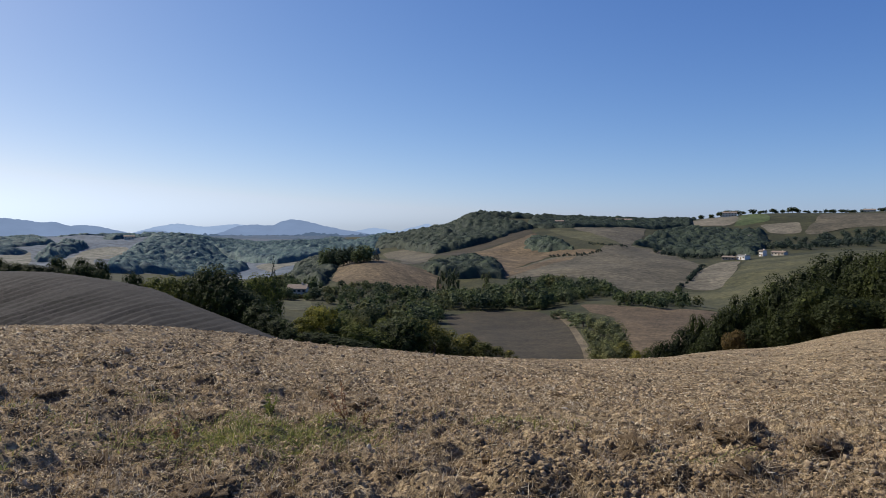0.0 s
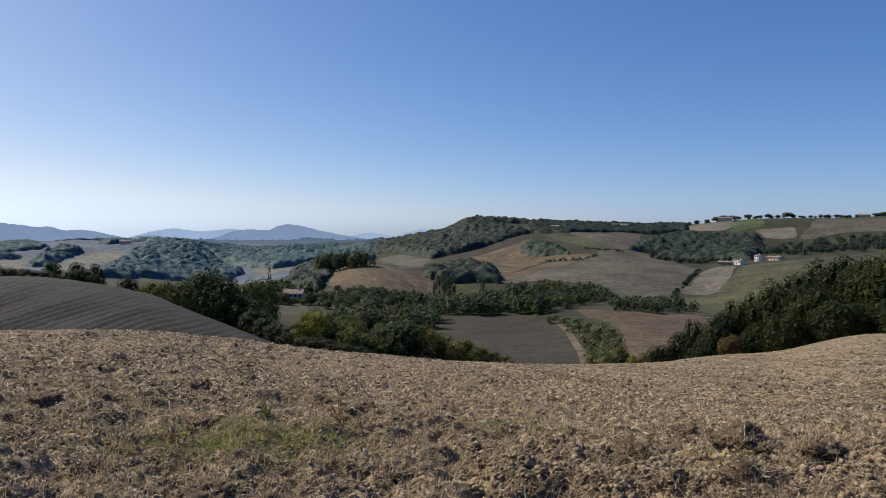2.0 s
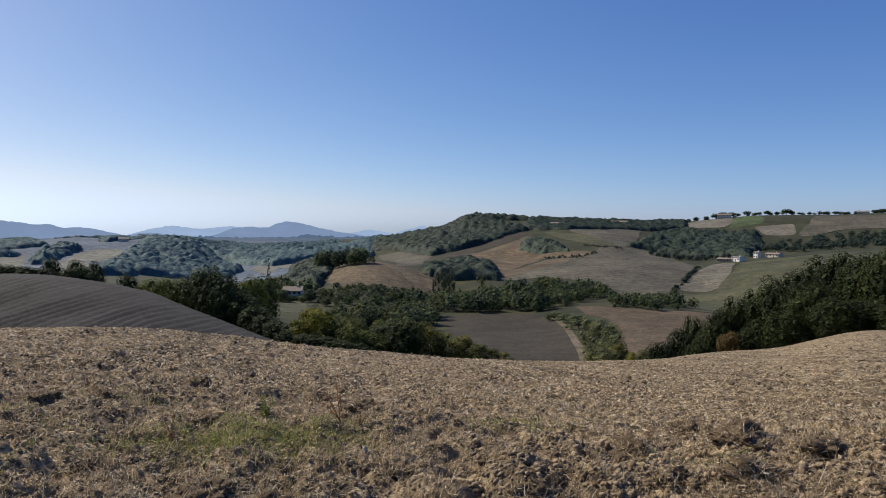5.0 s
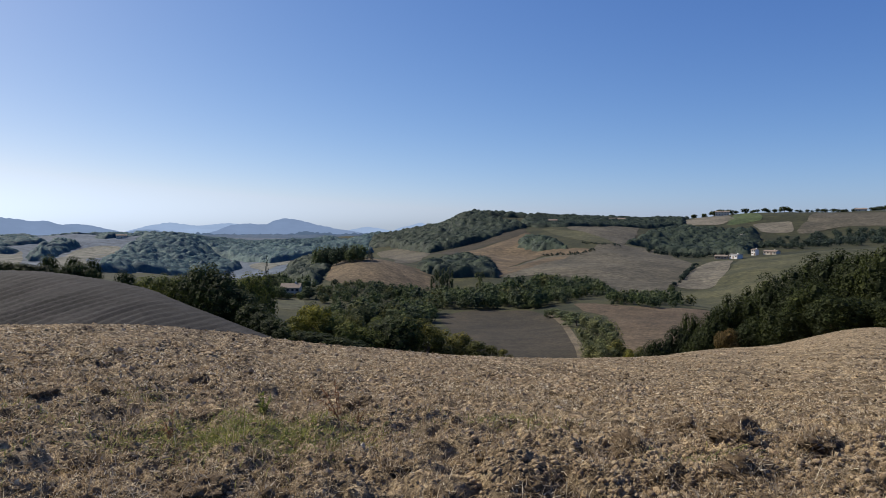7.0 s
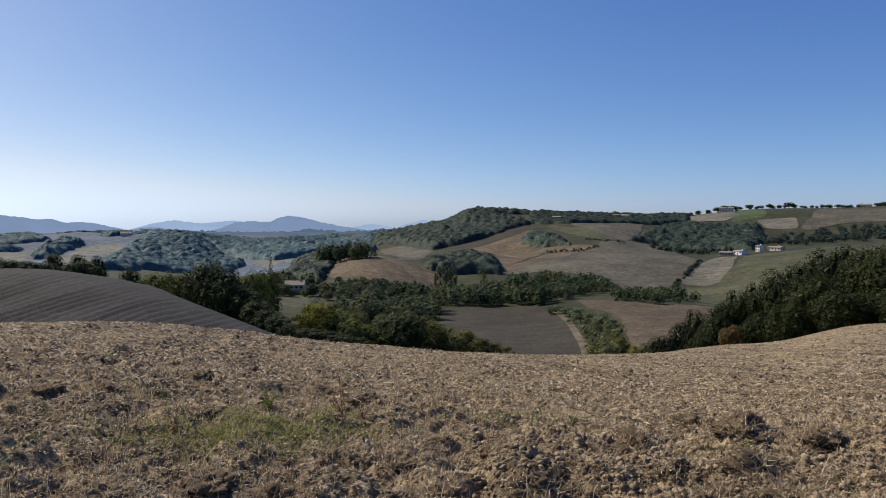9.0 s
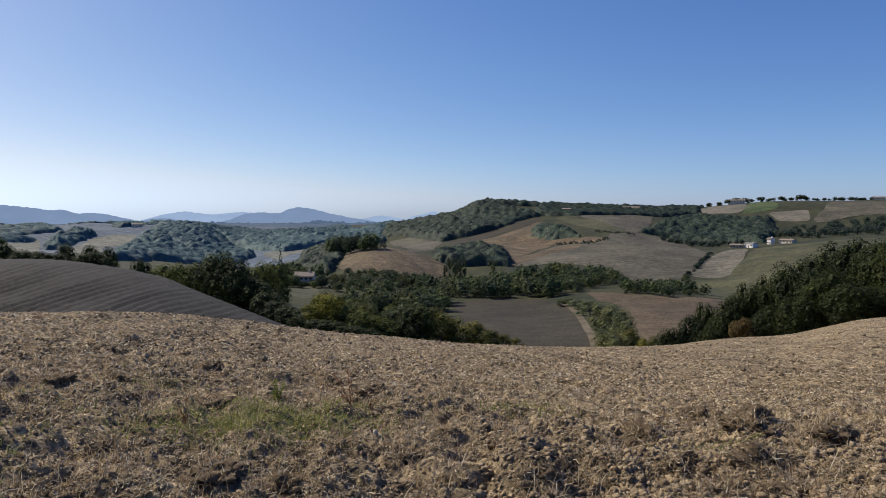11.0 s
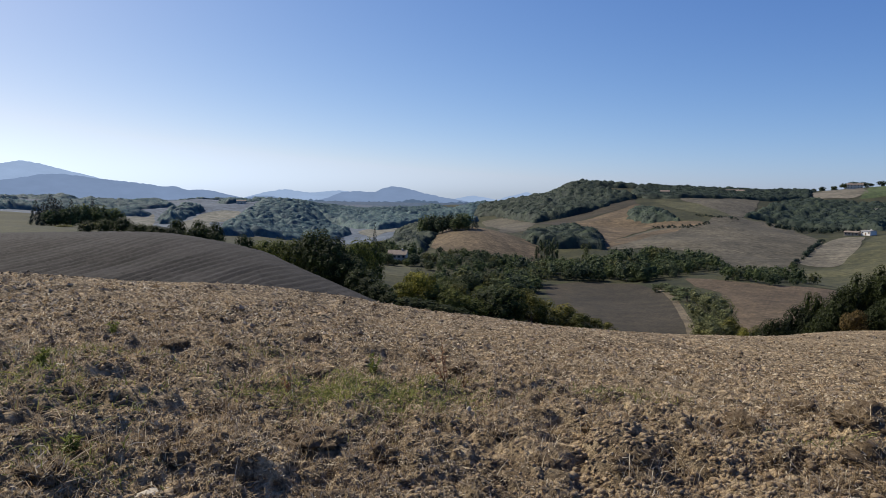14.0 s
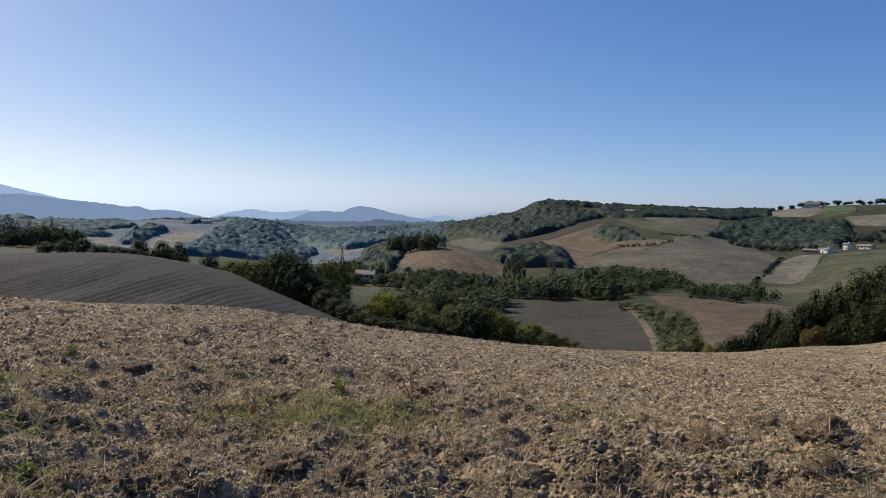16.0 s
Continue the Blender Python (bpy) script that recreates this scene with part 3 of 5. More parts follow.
def leaf(name, dark, light, see_through=0.25):
    """Foliage: each leaf and each tree a little different; light passes through the leaves."""
    mat, nodes, links, b = shader(name, 0.75)
    g = nodes.new("ShaderNodeNewGeometry")
    o = nodes.new("ShaderNodeObjectInfo")
    big = noise_fac(nodes, links, place(nodes, links), 0.12, 2)
    c = ramp(nodes, links, g.outputs["Random Per Island"], [(0.0, dark), (0.75, light), (1.0, tuple(min(1, v * 1.35) for v in light))])
    tone = ramp(nodes, links, o.outputs["Random"], [(0.0, (0.75, 0.8, 0.75)), (1.0, (1.15, 1.1, 1.0))])
    tone2 = ramp(nodes, links, big, [(0.34, (0.6, 0.66, 0.72)), (0.66, (1.35, 1.28, 1.05))])
    c = blend(nodes, links, 1.0, blend(nodes, links, 1.0, c, tone, "MULTIPLY"), tone2, "MULTIPLY")
    links.new(c, b.inputs["Base Color"])
    t = nodes.new("ShaderNodeBsdfTranslucent")
    links.new(c, t.inputs["Color"])
    mix = nodes.new("ShaderNodeMixShader")
    mix.inputs[0].default_value = see_through
    links.new(b.outputs[0], mix.inputs[1])
    links.new(t.outputs[0], mix.inputs[2])
    links.new(mix.outputs[0], nodes["Material Output"].inputs["Surface"])
    return mat


def plain(name, colour, rough=0.8, grain=0.15, scale=3.0):
    mat, nodes, links, b = shader(name, rough)
    f = noise_fac(nodes, links, place(nodes, links), scale, 5)
    links.new(ramp(nodes, links, f, [(0.3, tuple(v * (1 - grain) for v in colour)), (0.7, tuple(min(1, v * (1 + grain)) for v in colour))]), b.inputs["Base Color"])
    return mat


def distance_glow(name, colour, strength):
    """Mountains far behind everything; emission stands in for the haze of miles of air."""
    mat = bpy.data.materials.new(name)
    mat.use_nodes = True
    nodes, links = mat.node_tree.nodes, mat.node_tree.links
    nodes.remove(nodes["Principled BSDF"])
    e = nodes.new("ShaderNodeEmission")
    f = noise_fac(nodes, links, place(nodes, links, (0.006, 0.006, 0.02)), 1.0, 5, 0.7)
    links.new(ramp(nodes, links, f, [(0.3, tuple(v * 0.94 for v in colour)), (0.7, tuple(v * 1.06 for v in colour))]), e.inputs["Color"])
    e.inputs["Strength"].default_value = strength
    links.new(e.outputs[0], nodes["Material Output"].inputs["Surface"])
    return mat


FURROW_TURN = 10.0   # degrees
MAT = {
    "tilled": tilled_soil(),
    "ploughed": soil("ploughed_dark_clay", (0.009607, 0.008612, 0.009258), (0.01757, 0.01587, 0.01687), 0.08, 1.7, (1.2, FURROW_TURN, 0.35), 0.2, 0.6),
    "rough": soil("rough_grass", (0.0164, 0.0205, 0.00902), (0.04264, 0.04346, 0.01804), 0.03, 0.5),
    # fallow, russet, stubble and pale have less red, a haze tint in the colour
    "fallow": soil("fallow_clay", (0.02493, 0.02181, 0.0148), (0.04207, 0.03506, 0.02337), 0.03, 0.8, (1.0, 8, 0.16), 0.15),
    "russet": soil("russet_stubble", (0.0574, 0.04202, 0.02613), (0.0943, 0.07003, 0.04451), 0.04, 0.6, (1.6, -20, 0.08), 0.15),
    "track": soil("trodden_track", (0.0738, 0.06068, 0.041), (0.1394, 0.1148, 0.0779), 0.1, 1.0),
    "dry": soil("dry_grass", (0.0615, 0.04592, 0.02788), (0.123, 0.09184, 0.05576), 0.05, 0.4),
    "meadow": soil("meadow_grass", (0.041, 0.0451, 0.02624), (0.0738, 0.07216, 0.041), 0.03, 0.3),
    "stubble": soil("grey_stubble", (0.0534, 0.04907, 0.03608), (0.09522, 0.08515, 0.06206), 0.02, 0.25, (3.0, -35, 0.08), 0.1),
    "ochre": soil("ochre_scrub", (0.05576, 0.04182, 0.02542), (0.1312, 0.09676, 0.0574), 0.03, 0.3),
    "pale": soil("pale_chalky_clay", (0.08856, 0.08118, 0.06273), (0.1476, 0.1343, 0.1048), 0.02, 0.25, (3.0, 15, 0.07), 0.1),
    "green": soil("young_crop", (0.0369, 0.0574, 0.02132), (0.0697, 0.09184, 0.03444), 0.03, 0.3),
    "dry_green": soil("dry_green_grass", (0.03608, 0.03897, 0.01876), (0.07216, 0.07072, 0.03464), 0.02, 0.3, (3.5, 30, 0.07), 0.1),
    # far grass, fields and lowland, with distance haze painted into the base colours
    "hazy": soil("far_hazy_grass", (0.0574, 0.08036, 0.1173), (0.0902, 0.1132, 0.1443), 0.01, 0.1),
    "far_field": soil("far_hazed_field", (0.09, 0.094, 0.084), (0.13, 0.131, 0.112), 0.01, 0.1),
    "plain": soil("far_hazed_lowland", (0.0246, 0.05412, 0.0984), (0.0451, 0.0779, 0.1271), 0.008, 0.03),
}
LEAF = {
    "oak": leaf("oak_leaves", (0.009061, 0.01603, 0.004182), (0.03485, 0.046, 0.01045), 0.3),
    "dark": leaf("dark_leaves", (0.01312, 0.02296, 0.0082), (0.0451, 0.0615, 0.01804)),
    "mid": leaf("green_leaves", (0.0328, 0.0492, 0.0123), (0.123, 0.1394, 0.03444), 0.35),
    "olive": leaf("olive_leaves", (0.0492, 0.05494, 0.01476), (0.1558, 0.1476, 0.041), 0.35),
    "yellow": leaf("yellowing_leaves", (0.0656, 0.07544, 0.01312), (0.1886, 0.1845, 0.0369), 0.35),
    "russet": leaf("browning_leaves", (0.0615, 0.041, 0.01476), (0.164, 0.1066, 0.0369)),
    "willow": leaf("willow_leaves", (0.0533, 0.0656, 0.0328), (0.1558, 0.1681, 0.0861)),
    "poplar": leaf("poplar_leaves", (0.0328, 0.0451, 0.01968), (0.0902, 0.1066, 0.0451), 0.12),
    # needles made bluer and lighter, haze put into their colour
    "conifer": leaf("hazed_conifer_needles", (0.0246, 0.03854, 0.041), (0.05084, 0.06888, 0.0656), 0.15),
    # hillside woods, their green shifted to blue as painted haze
    "wood": leaf("hazed_hill_woodland", (0.0246, 0.04264, 0.041), (0.04592, 0.06724, 0.0574), 0.3),
    # distance haze mixed into the leaf colour; strong see-through evens the shading
    "farwood": leaf("haze_blue_woodland", (0.08676, 0.1547, 0.2107), (0.1041, 0.1773, 0.2322), 0.45),
}
# bluer copies of the leaves for the middle distance, with haze mixed in
BELT = {
    "mid": leaf("belt_green_hazed", (0.0369, 0.05904, 0.02952), (0.0984, 0.1271, 0.0574), 0.35),
    "dark": leaf("belt_dark_hazed", (0.02132, 0.03772, 0.02624), (0.0574, 0.082, 0.0492), 0.35),
    "olive": leaf("belt_olive_hazed", (0.0492, 0.0615, 0.0287), (0.1312, 0.1353, 0.0574), 0.35),
    "willow": leaf("belt_willow_hazed", (0.0492, 0.0697, 0.041), (0.123, 0.1476, 0.0861), 0.35),
}
BARK = plain("grey_brown_bark", (0.11, 0.085, 0.06), 0.9, 0.4, 6.0)

# ---------------------------------------------------------------- mesh helpers
def fast_mesh(name, verts, faces, mats, index=None, smooth=False):
    """A mesh from arrays: verts (n, 3), faces (m, 3 or 4)."""
    me = bpy.data.meshes.new(name)
    verts, faces = np.asarray(verts, np.float32), np.asarray(faces, np.int32)
    m, k = faces.shape
    me.vertices.add(len(verts))
    me.vertices.foreach_set("co", verts.ravel())
    me.loops.add(m * k)
    me.loops.foreach_set("vertex_index", faces.ravel())
    me.polygons.add(m)
    me.polygons.foreach_set("loop_start", np.arange(0, m * k, k, dtype=np.int32))
    for mat in mats:
        me.materials.append(mat)
    if index is not None:
        me.polygons.foreach_set("material_index", np.asarray(index, np.int32))
    me.polygons.foreach_set("use_smooth", np.full(m, smooth))
    me.update(calc_edges=True)
    return me


def part(name, me, parent, label=""):
    ob = new(name, me)
    ob.parent = parent
    return tagged(ob, label)


def inside(poly, x, y):
    p = np.array(poly, float)
    hit = np.zeros(len(x), bool)
    for (x0, y0), (x1, y1) in zip(p, np.roll(p, -1, 0)):
        if y0 != y1:
            cross = ((y0 > y) != (y1 > y)) & (x < (x1 - x0) * (y - y0) / (y1 - y0) + x0)
            hit ^= cross
    return hit


def ground_at(x, y):
    return float(land(x, y)[0])


# ---------------------------------------------------------------- the ground: one sheet out to the horizon
def domes(x, y, seed, share=1.0):
    """Rounded lumps, about one to each unit cell, that meet in sharp crevices; 0 to 1."""
    ix, iy = np.floor(x), np.floor(y)
    best = np.zeros_like(x)
    for i in (-1, 0, 1):
        for j in (-1, 0, 1):
            cx, cy = ix + i, iy + j
            px, py = cx + hashed(cx, cy, seed), cy + hashed(cx, cy, seed + 1)
            tall = 0.35 + 0.65 * hashed(cx, cy, seed + 2)
            tall = np.where(hashed(cx, cy, seed + 3) < share, tall, 0)
            wide = 0.5 + 0.4 * hashed(cx, cy, seed + 4)
            best = np.maximum(best, tall * np.sqrt(np.clip(1 - ((x - px) ** 2 + (y - py) ** 2) / wide ** 2, 0, 1)))
    return best


def tillage(x, y):
    """Distance across the working lines, which run a little left of straight ahead."""
    return x * math.cos(radians(TILL_TURN)) + y * math.sin(radians(TILL_TURN))


def clods(x, y):
    """Relief of the tilled soil close by: broken lumps, pits and ridges left by the harrow."""
    d = np.hypot(x, y)
    near = np.clip(1.15 - d / 60, 0.35, 1)
    wx, wy = x + 0.05 * value_noise(x * 7, y * 7, 21), y + 0.05 * value_noise(x * 7, y * 7, 22)
    across = tillage(x, y) + 0.12 * fbm(x * 0.7, y * 0.7, 2, 33)
    along = y - 0.2 * x
    rough_share = np.clip(0.5 + 1.1 * fbm(across * 0.8, along * 0.25, 2, 35), 0, 1)
    rows = 0.035 * value_noise(across * 1.7, along * 0.22, 31) + 0.02 * np.sin(across * 2 * math.pi / 0.55)
    big = domes(wx * 2.3, wy * 2.3, 41, 0.4) * 0.12 * (0.35 + 0.65 * rough_share) * np.clip(1.3 - d / 14, 0.3, 1)
    mid = domes(wx * 5.2, wy * 5.2, 43, 0.8) * 0.06
    small = domes(wx * 11.5, wy * 11.5, 47) * 0.03
    pits = np.minimum(0, fbm(wx * 1.9, wy * 1.9, 2, 63) + 0.25) * 0.07 * rough_share
    rough = fbm(x * 22, y * 22, 2, 51, 0.6) * 0.012
    return (rows + big + mid + small + pits + rough - 0.09) * near


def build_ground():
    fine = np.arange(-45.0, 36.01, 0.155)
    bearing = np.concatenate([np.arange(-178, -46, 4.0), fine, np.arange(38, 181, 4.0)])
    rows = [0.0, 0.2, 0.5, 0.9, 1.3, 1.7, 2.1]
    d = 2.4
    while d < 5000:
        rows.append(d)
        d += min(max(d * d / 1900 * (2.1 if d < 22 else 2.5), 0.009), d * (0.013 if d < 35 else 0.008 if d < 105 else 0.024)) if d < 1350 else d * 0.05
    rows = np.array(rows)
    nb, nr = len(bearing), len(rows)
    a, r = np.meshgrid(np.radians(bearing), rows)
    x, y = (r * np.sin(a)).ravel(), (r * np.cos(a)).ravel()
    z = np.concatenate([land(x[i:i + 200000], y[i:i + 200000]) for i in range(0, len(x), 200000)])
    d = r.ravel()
    edge = hollow_edge(np.degrees(a).ravel())
    deg = np.degrees(a).ravel()
    worked = np.clip((edge - d) / 8, 0, 1) * np.clip((d - 1.8) / 0.6, 0, 1) * np.clip((40 - deg) / 4, 0, 1) * np.clip((deg + 49) / 4, 0, 1)
    z = z + np.where(d < 90, clods(x, y) * worked, 0)
    # furrows on the ploughed hill
    hill = ploughed(x, y, d, np.degrees(a).ravel())
    across = x * math.cos(radians(FURROW_TURN)) + y * math.sin(radians(FURROW_TURN)) + 0.6 * fbm(x / 19, y / 19, 2, 73)
    furrow = (np.abs(np.sin(across * math.pi / 1.2)) - 0.6) * (0.27 + 0.2 * value_noise(across * 0.55, y * 0.04, 75)) * np.clip((line_at(PLOUGHED_RIDGE, deg)[0] - d) / 25, 0.15, 1) + 0.04 * value_noise(across * 1.9, y * 0.06, 76)
    z = z + np.where(hill, furrow + 0.02 * value_noise(x * 1.1, y * 1.1, 71) + 0.04 * value_noise(x * 2.9, y * 2.9, 72), 0)
    i = np.arange(nr - 1)[:, None] * nb + np.arange(nb)[None]
    j = np.arange(nr - 1)[:, None] * nb + (np.arange(nb)[None] + 1) % nb
    faces = np.stack([i, j, j + nb, i + nb], -1).reshape(-1, 4)
    cx, cy = x[faces].mean(1), y[faces].mean(1)
    cd, cb = np.hypot(cx, cy), np.degrees(np.arctan2(cx, cy))
    names = list(MAT)
    index = np.full(len(faces), names.index("rough"))
    # soils with haze in their colour take over with distance
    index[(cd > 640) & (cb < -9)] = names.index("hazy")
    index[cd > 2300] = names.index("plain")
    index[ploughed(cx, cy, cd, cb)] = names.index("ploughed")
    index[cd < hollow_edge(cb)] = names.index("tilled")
    me = fast_mesh("ground", np.stack([x, y, z], -1), faces, [MAT[n] for n in names], index, True)
    return tagged(new("ground", me), "rolling farmland of tilled clay, stubble and rough grass", "ground", kind="structure")


def hollow_edge(bearing):
    return line_at(HOLLOW, bearing)[0] + 2


def ploughed(x, y, d, bearing):
    top = line_at(PLOUGHED_RIDGE, bearing)[0]
    return (d < top + 12) & (bearing < -8) & (d >= hollow_edge(bearing))


build_ground()

# ---------------------------------------------------------------- the fields, laid over the ground
FIELD_LABEL = {"fallow": "bare fallow field of brown clay in the valley", "russet": "russet stubble field beside the valley hedge", "track": "pale trodden farm track between the fields", "dry": "dry grassy knoll above the farmhouse", "meadow": "small green meadow before the farmhouse", "stubble": "grey-brown stubble field on the slope", "ochre": "ochre scrub slope below the wood", "pale": "pale chalky field on the hillside", "green": "green field of young crop near the ridge", "dry_green": "dry greenish grass field on the slope", "far_field": "hazy far field between the woods"}


def build_field(kind, poly, k):
    """A sheet that follows the land inside a field's wavering edge."""
    p = np.array(poly, float)
    edge = []
    for q0, q1 in zip(p, np.roll(p, -1, 0)):
        n = max(1, int(np.linalg.norm(q1 - q0) / max(2.0, np.hypot(*q0) / 130)))
        edge.append(q0 + (q1 - q0) * np.linspace(0, 1, n, endpoint=False)[:, None])
    e = np.concatenate(edge)
    for _ in range(3):      # corners are driven round, not square
        e = 0.5 * e + 0.25 * (np.roll(e, 1, 0) + np.roll(e, -1, 0))
    wave = np.clip(np.hypot(e[:, 0], e[:, 1]) / 500, 0.15, 1.3)
    e = e + np.stack([value_noise(e[:, 0] / 22, e[:, 1] / 22, 81) * wave, value_noise(e[:, 0] / 22, e[:, 1] / 22, 82) * wave], -1)
    b, d = np.degrees(np.arctan2(e[:, 0], e[:, 1])), np.hypot(e[:, 0], e[:, 1])
    gb = np.arange(b.min(), b.max(), 0.27)
    gd = np.exp(np.arange(np.log(d.min()), np.log(d.max()), 0.018))
    aa, rr = np.meshgrid(np.radians(gb), gd)
    gx, gy = (rr * np.sin(aa)).ravel(), (rr * np.cos(aa)).ravel()
    ok = inside(e, gx, gy)
    pts = np.concatenate([e, np.stack([gx[ok], gy[ok]], -1)])
    ne = len(e)
    out = delaunay_2d_cdt([Vector(q) for q in pts], [(i, (i + 1) % ne) for i in range(ne)], [list(range(ne))], 1, 0.01)
    v = np.array([(q.x, q.y) for q in out[0]])
    dist = np.hypot(v[:, 0], v[:, 1])
    z = land(v[:, 0], v[:, 1]) + dist / 400 * 0.12 + 0.02 * k / 10 + 0.06 * (kind == "track")
    tri = [f if len(f) == 3 else None for f in out[2]]
    me = fast_mesh("field", np.column_stack([v, z]), np.array([f for f in tri if f]), [MAT[kind]], None, True)
    n = np.zeros(len(me.polygons) * 3, np.float32)
    me.polygons.foreach_get("normal", n)
    if n.reshape(-1, 3)[:, 2].mean() < 0:
        me.flip_normals()
    return tagged(new("track" if kind == "track" else "field", me), FIELD_LABEL[kind], "track" if kind == "track" else "field", kind="structure")


for k, (kind, poly) in enumerate(FIELDS):
    build_field(kind, poly, k)

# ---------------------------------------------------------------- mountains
# the ridges glow in their hazed colours instead of taking light
GLOW = {"pale": distance_glow("pale_mountain_glow", (0.32, 0.43, 0.63), GLOW_PALE), "wooded": distance_glow("hazy_hill_glow", (0.1, 0.15, 0.235), 0.8), "blue": distance_glow("blue_mountain_glow", (0.165, 0.23, 0.36), GLOW_BLUE)}
for tone, dist, crest in MOUNTAINS:
    c = np.array(crest, float)
    b = np.arange(c[0, 0], c[-1, 0], 0.08)
    h = np.interp(b, c[:, 0], c[:, 1])
    kern = np.ones(7) / 7
    h = np.convolve(np.pad(h, 3, mode="edge"), kern, mode="valid") + (7.0 if tone == "wooded" else 2.2) * fbm(b * 4, b * 0, 3, dist)
    rows = []
    for fwd, down in ((-260, 1.0), (-120, 0.45), (0, 0.0), (150, 1.0)):
        rr = np.radians(b)
        rows.append(np.stack([(dist + fwd) * np.sin(rr), (dist + fwd) * np.cos(rr), h - down * (h + 140)], -1))
    n = len(b)
    v = np.concatenate(rows)
    f = [(k * n + i, k * n + i + 1, (k + 1) * n + i + 1, (k + 1) * n + i) for k in range(3) for i in range(n - 1)]
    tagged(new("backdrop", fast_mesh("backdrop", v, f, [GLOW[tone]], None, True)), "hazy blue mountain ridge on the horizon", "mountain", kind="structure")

# ---------------------------------------------------------------- trees
CUBE = np.array([(-1, -1, -1), (1, -1, -1), (1, 1, -1), (-1, 1, -1), (-1, -1, 1), (1, -1, 1), (1, 1, 1), (-1, 1, 1)], float) / 1.732
CUBE_F = [(0, 3, 2, 1), (4, 5, 6, 7), (0, 1, 5, 4), (1, 2, 6, 5), (2, 3, 7, 6), (3, 0, 4, 7)]
TIPS = np.array([(1, 0, 0), (-1, 0, 0), (0, 1, 0), (0, -1, 0), (0, 0, 1), (0, 0, -1)], float)


def bough_quads(rng, centres, radii, coarse):
    """The leafy inside of each clump: uneven lumps, as quads with corners of their own."""
    base = np.concatenate([CUBE, TIPS])
    if coarse:
        quads = np.array(CUBE_F)
    else:       # twelve rhombs: two tips and the two corners between them
        quads = []
        for i in range(6):
            for j in range(i + 1, 6):
                if abs(TIPS[i] @ TIPS[j]) < 0.5:
                    c = [m for m in range(8) if CUBE[m] @ TIPS[i] > 0 and CUBE[m] @ TIPS[j] > 0]
                    q = [8 + i, c[0], 8 + j, c[1]]
                    n = np.cross(base[q[2]] - base[q[0]], base[q[3]] - base[q[1]])
                    quads.append(q if n @ (TIPS[i] + TIPS[j]) > 0 else q[::-1])
        quads = np.array(quads)
    out = []
    for c, r in zip(centres, radii):
        turn = np.linalg.qr(rng.normal(size=(3, 3)))[0]
        out.append((c + (base * rng.uniform(0.75, 1.15, (14, 1)) @ turn.T) * r)[quads])
    return np.concatenate(out).reshape(-1, 3)


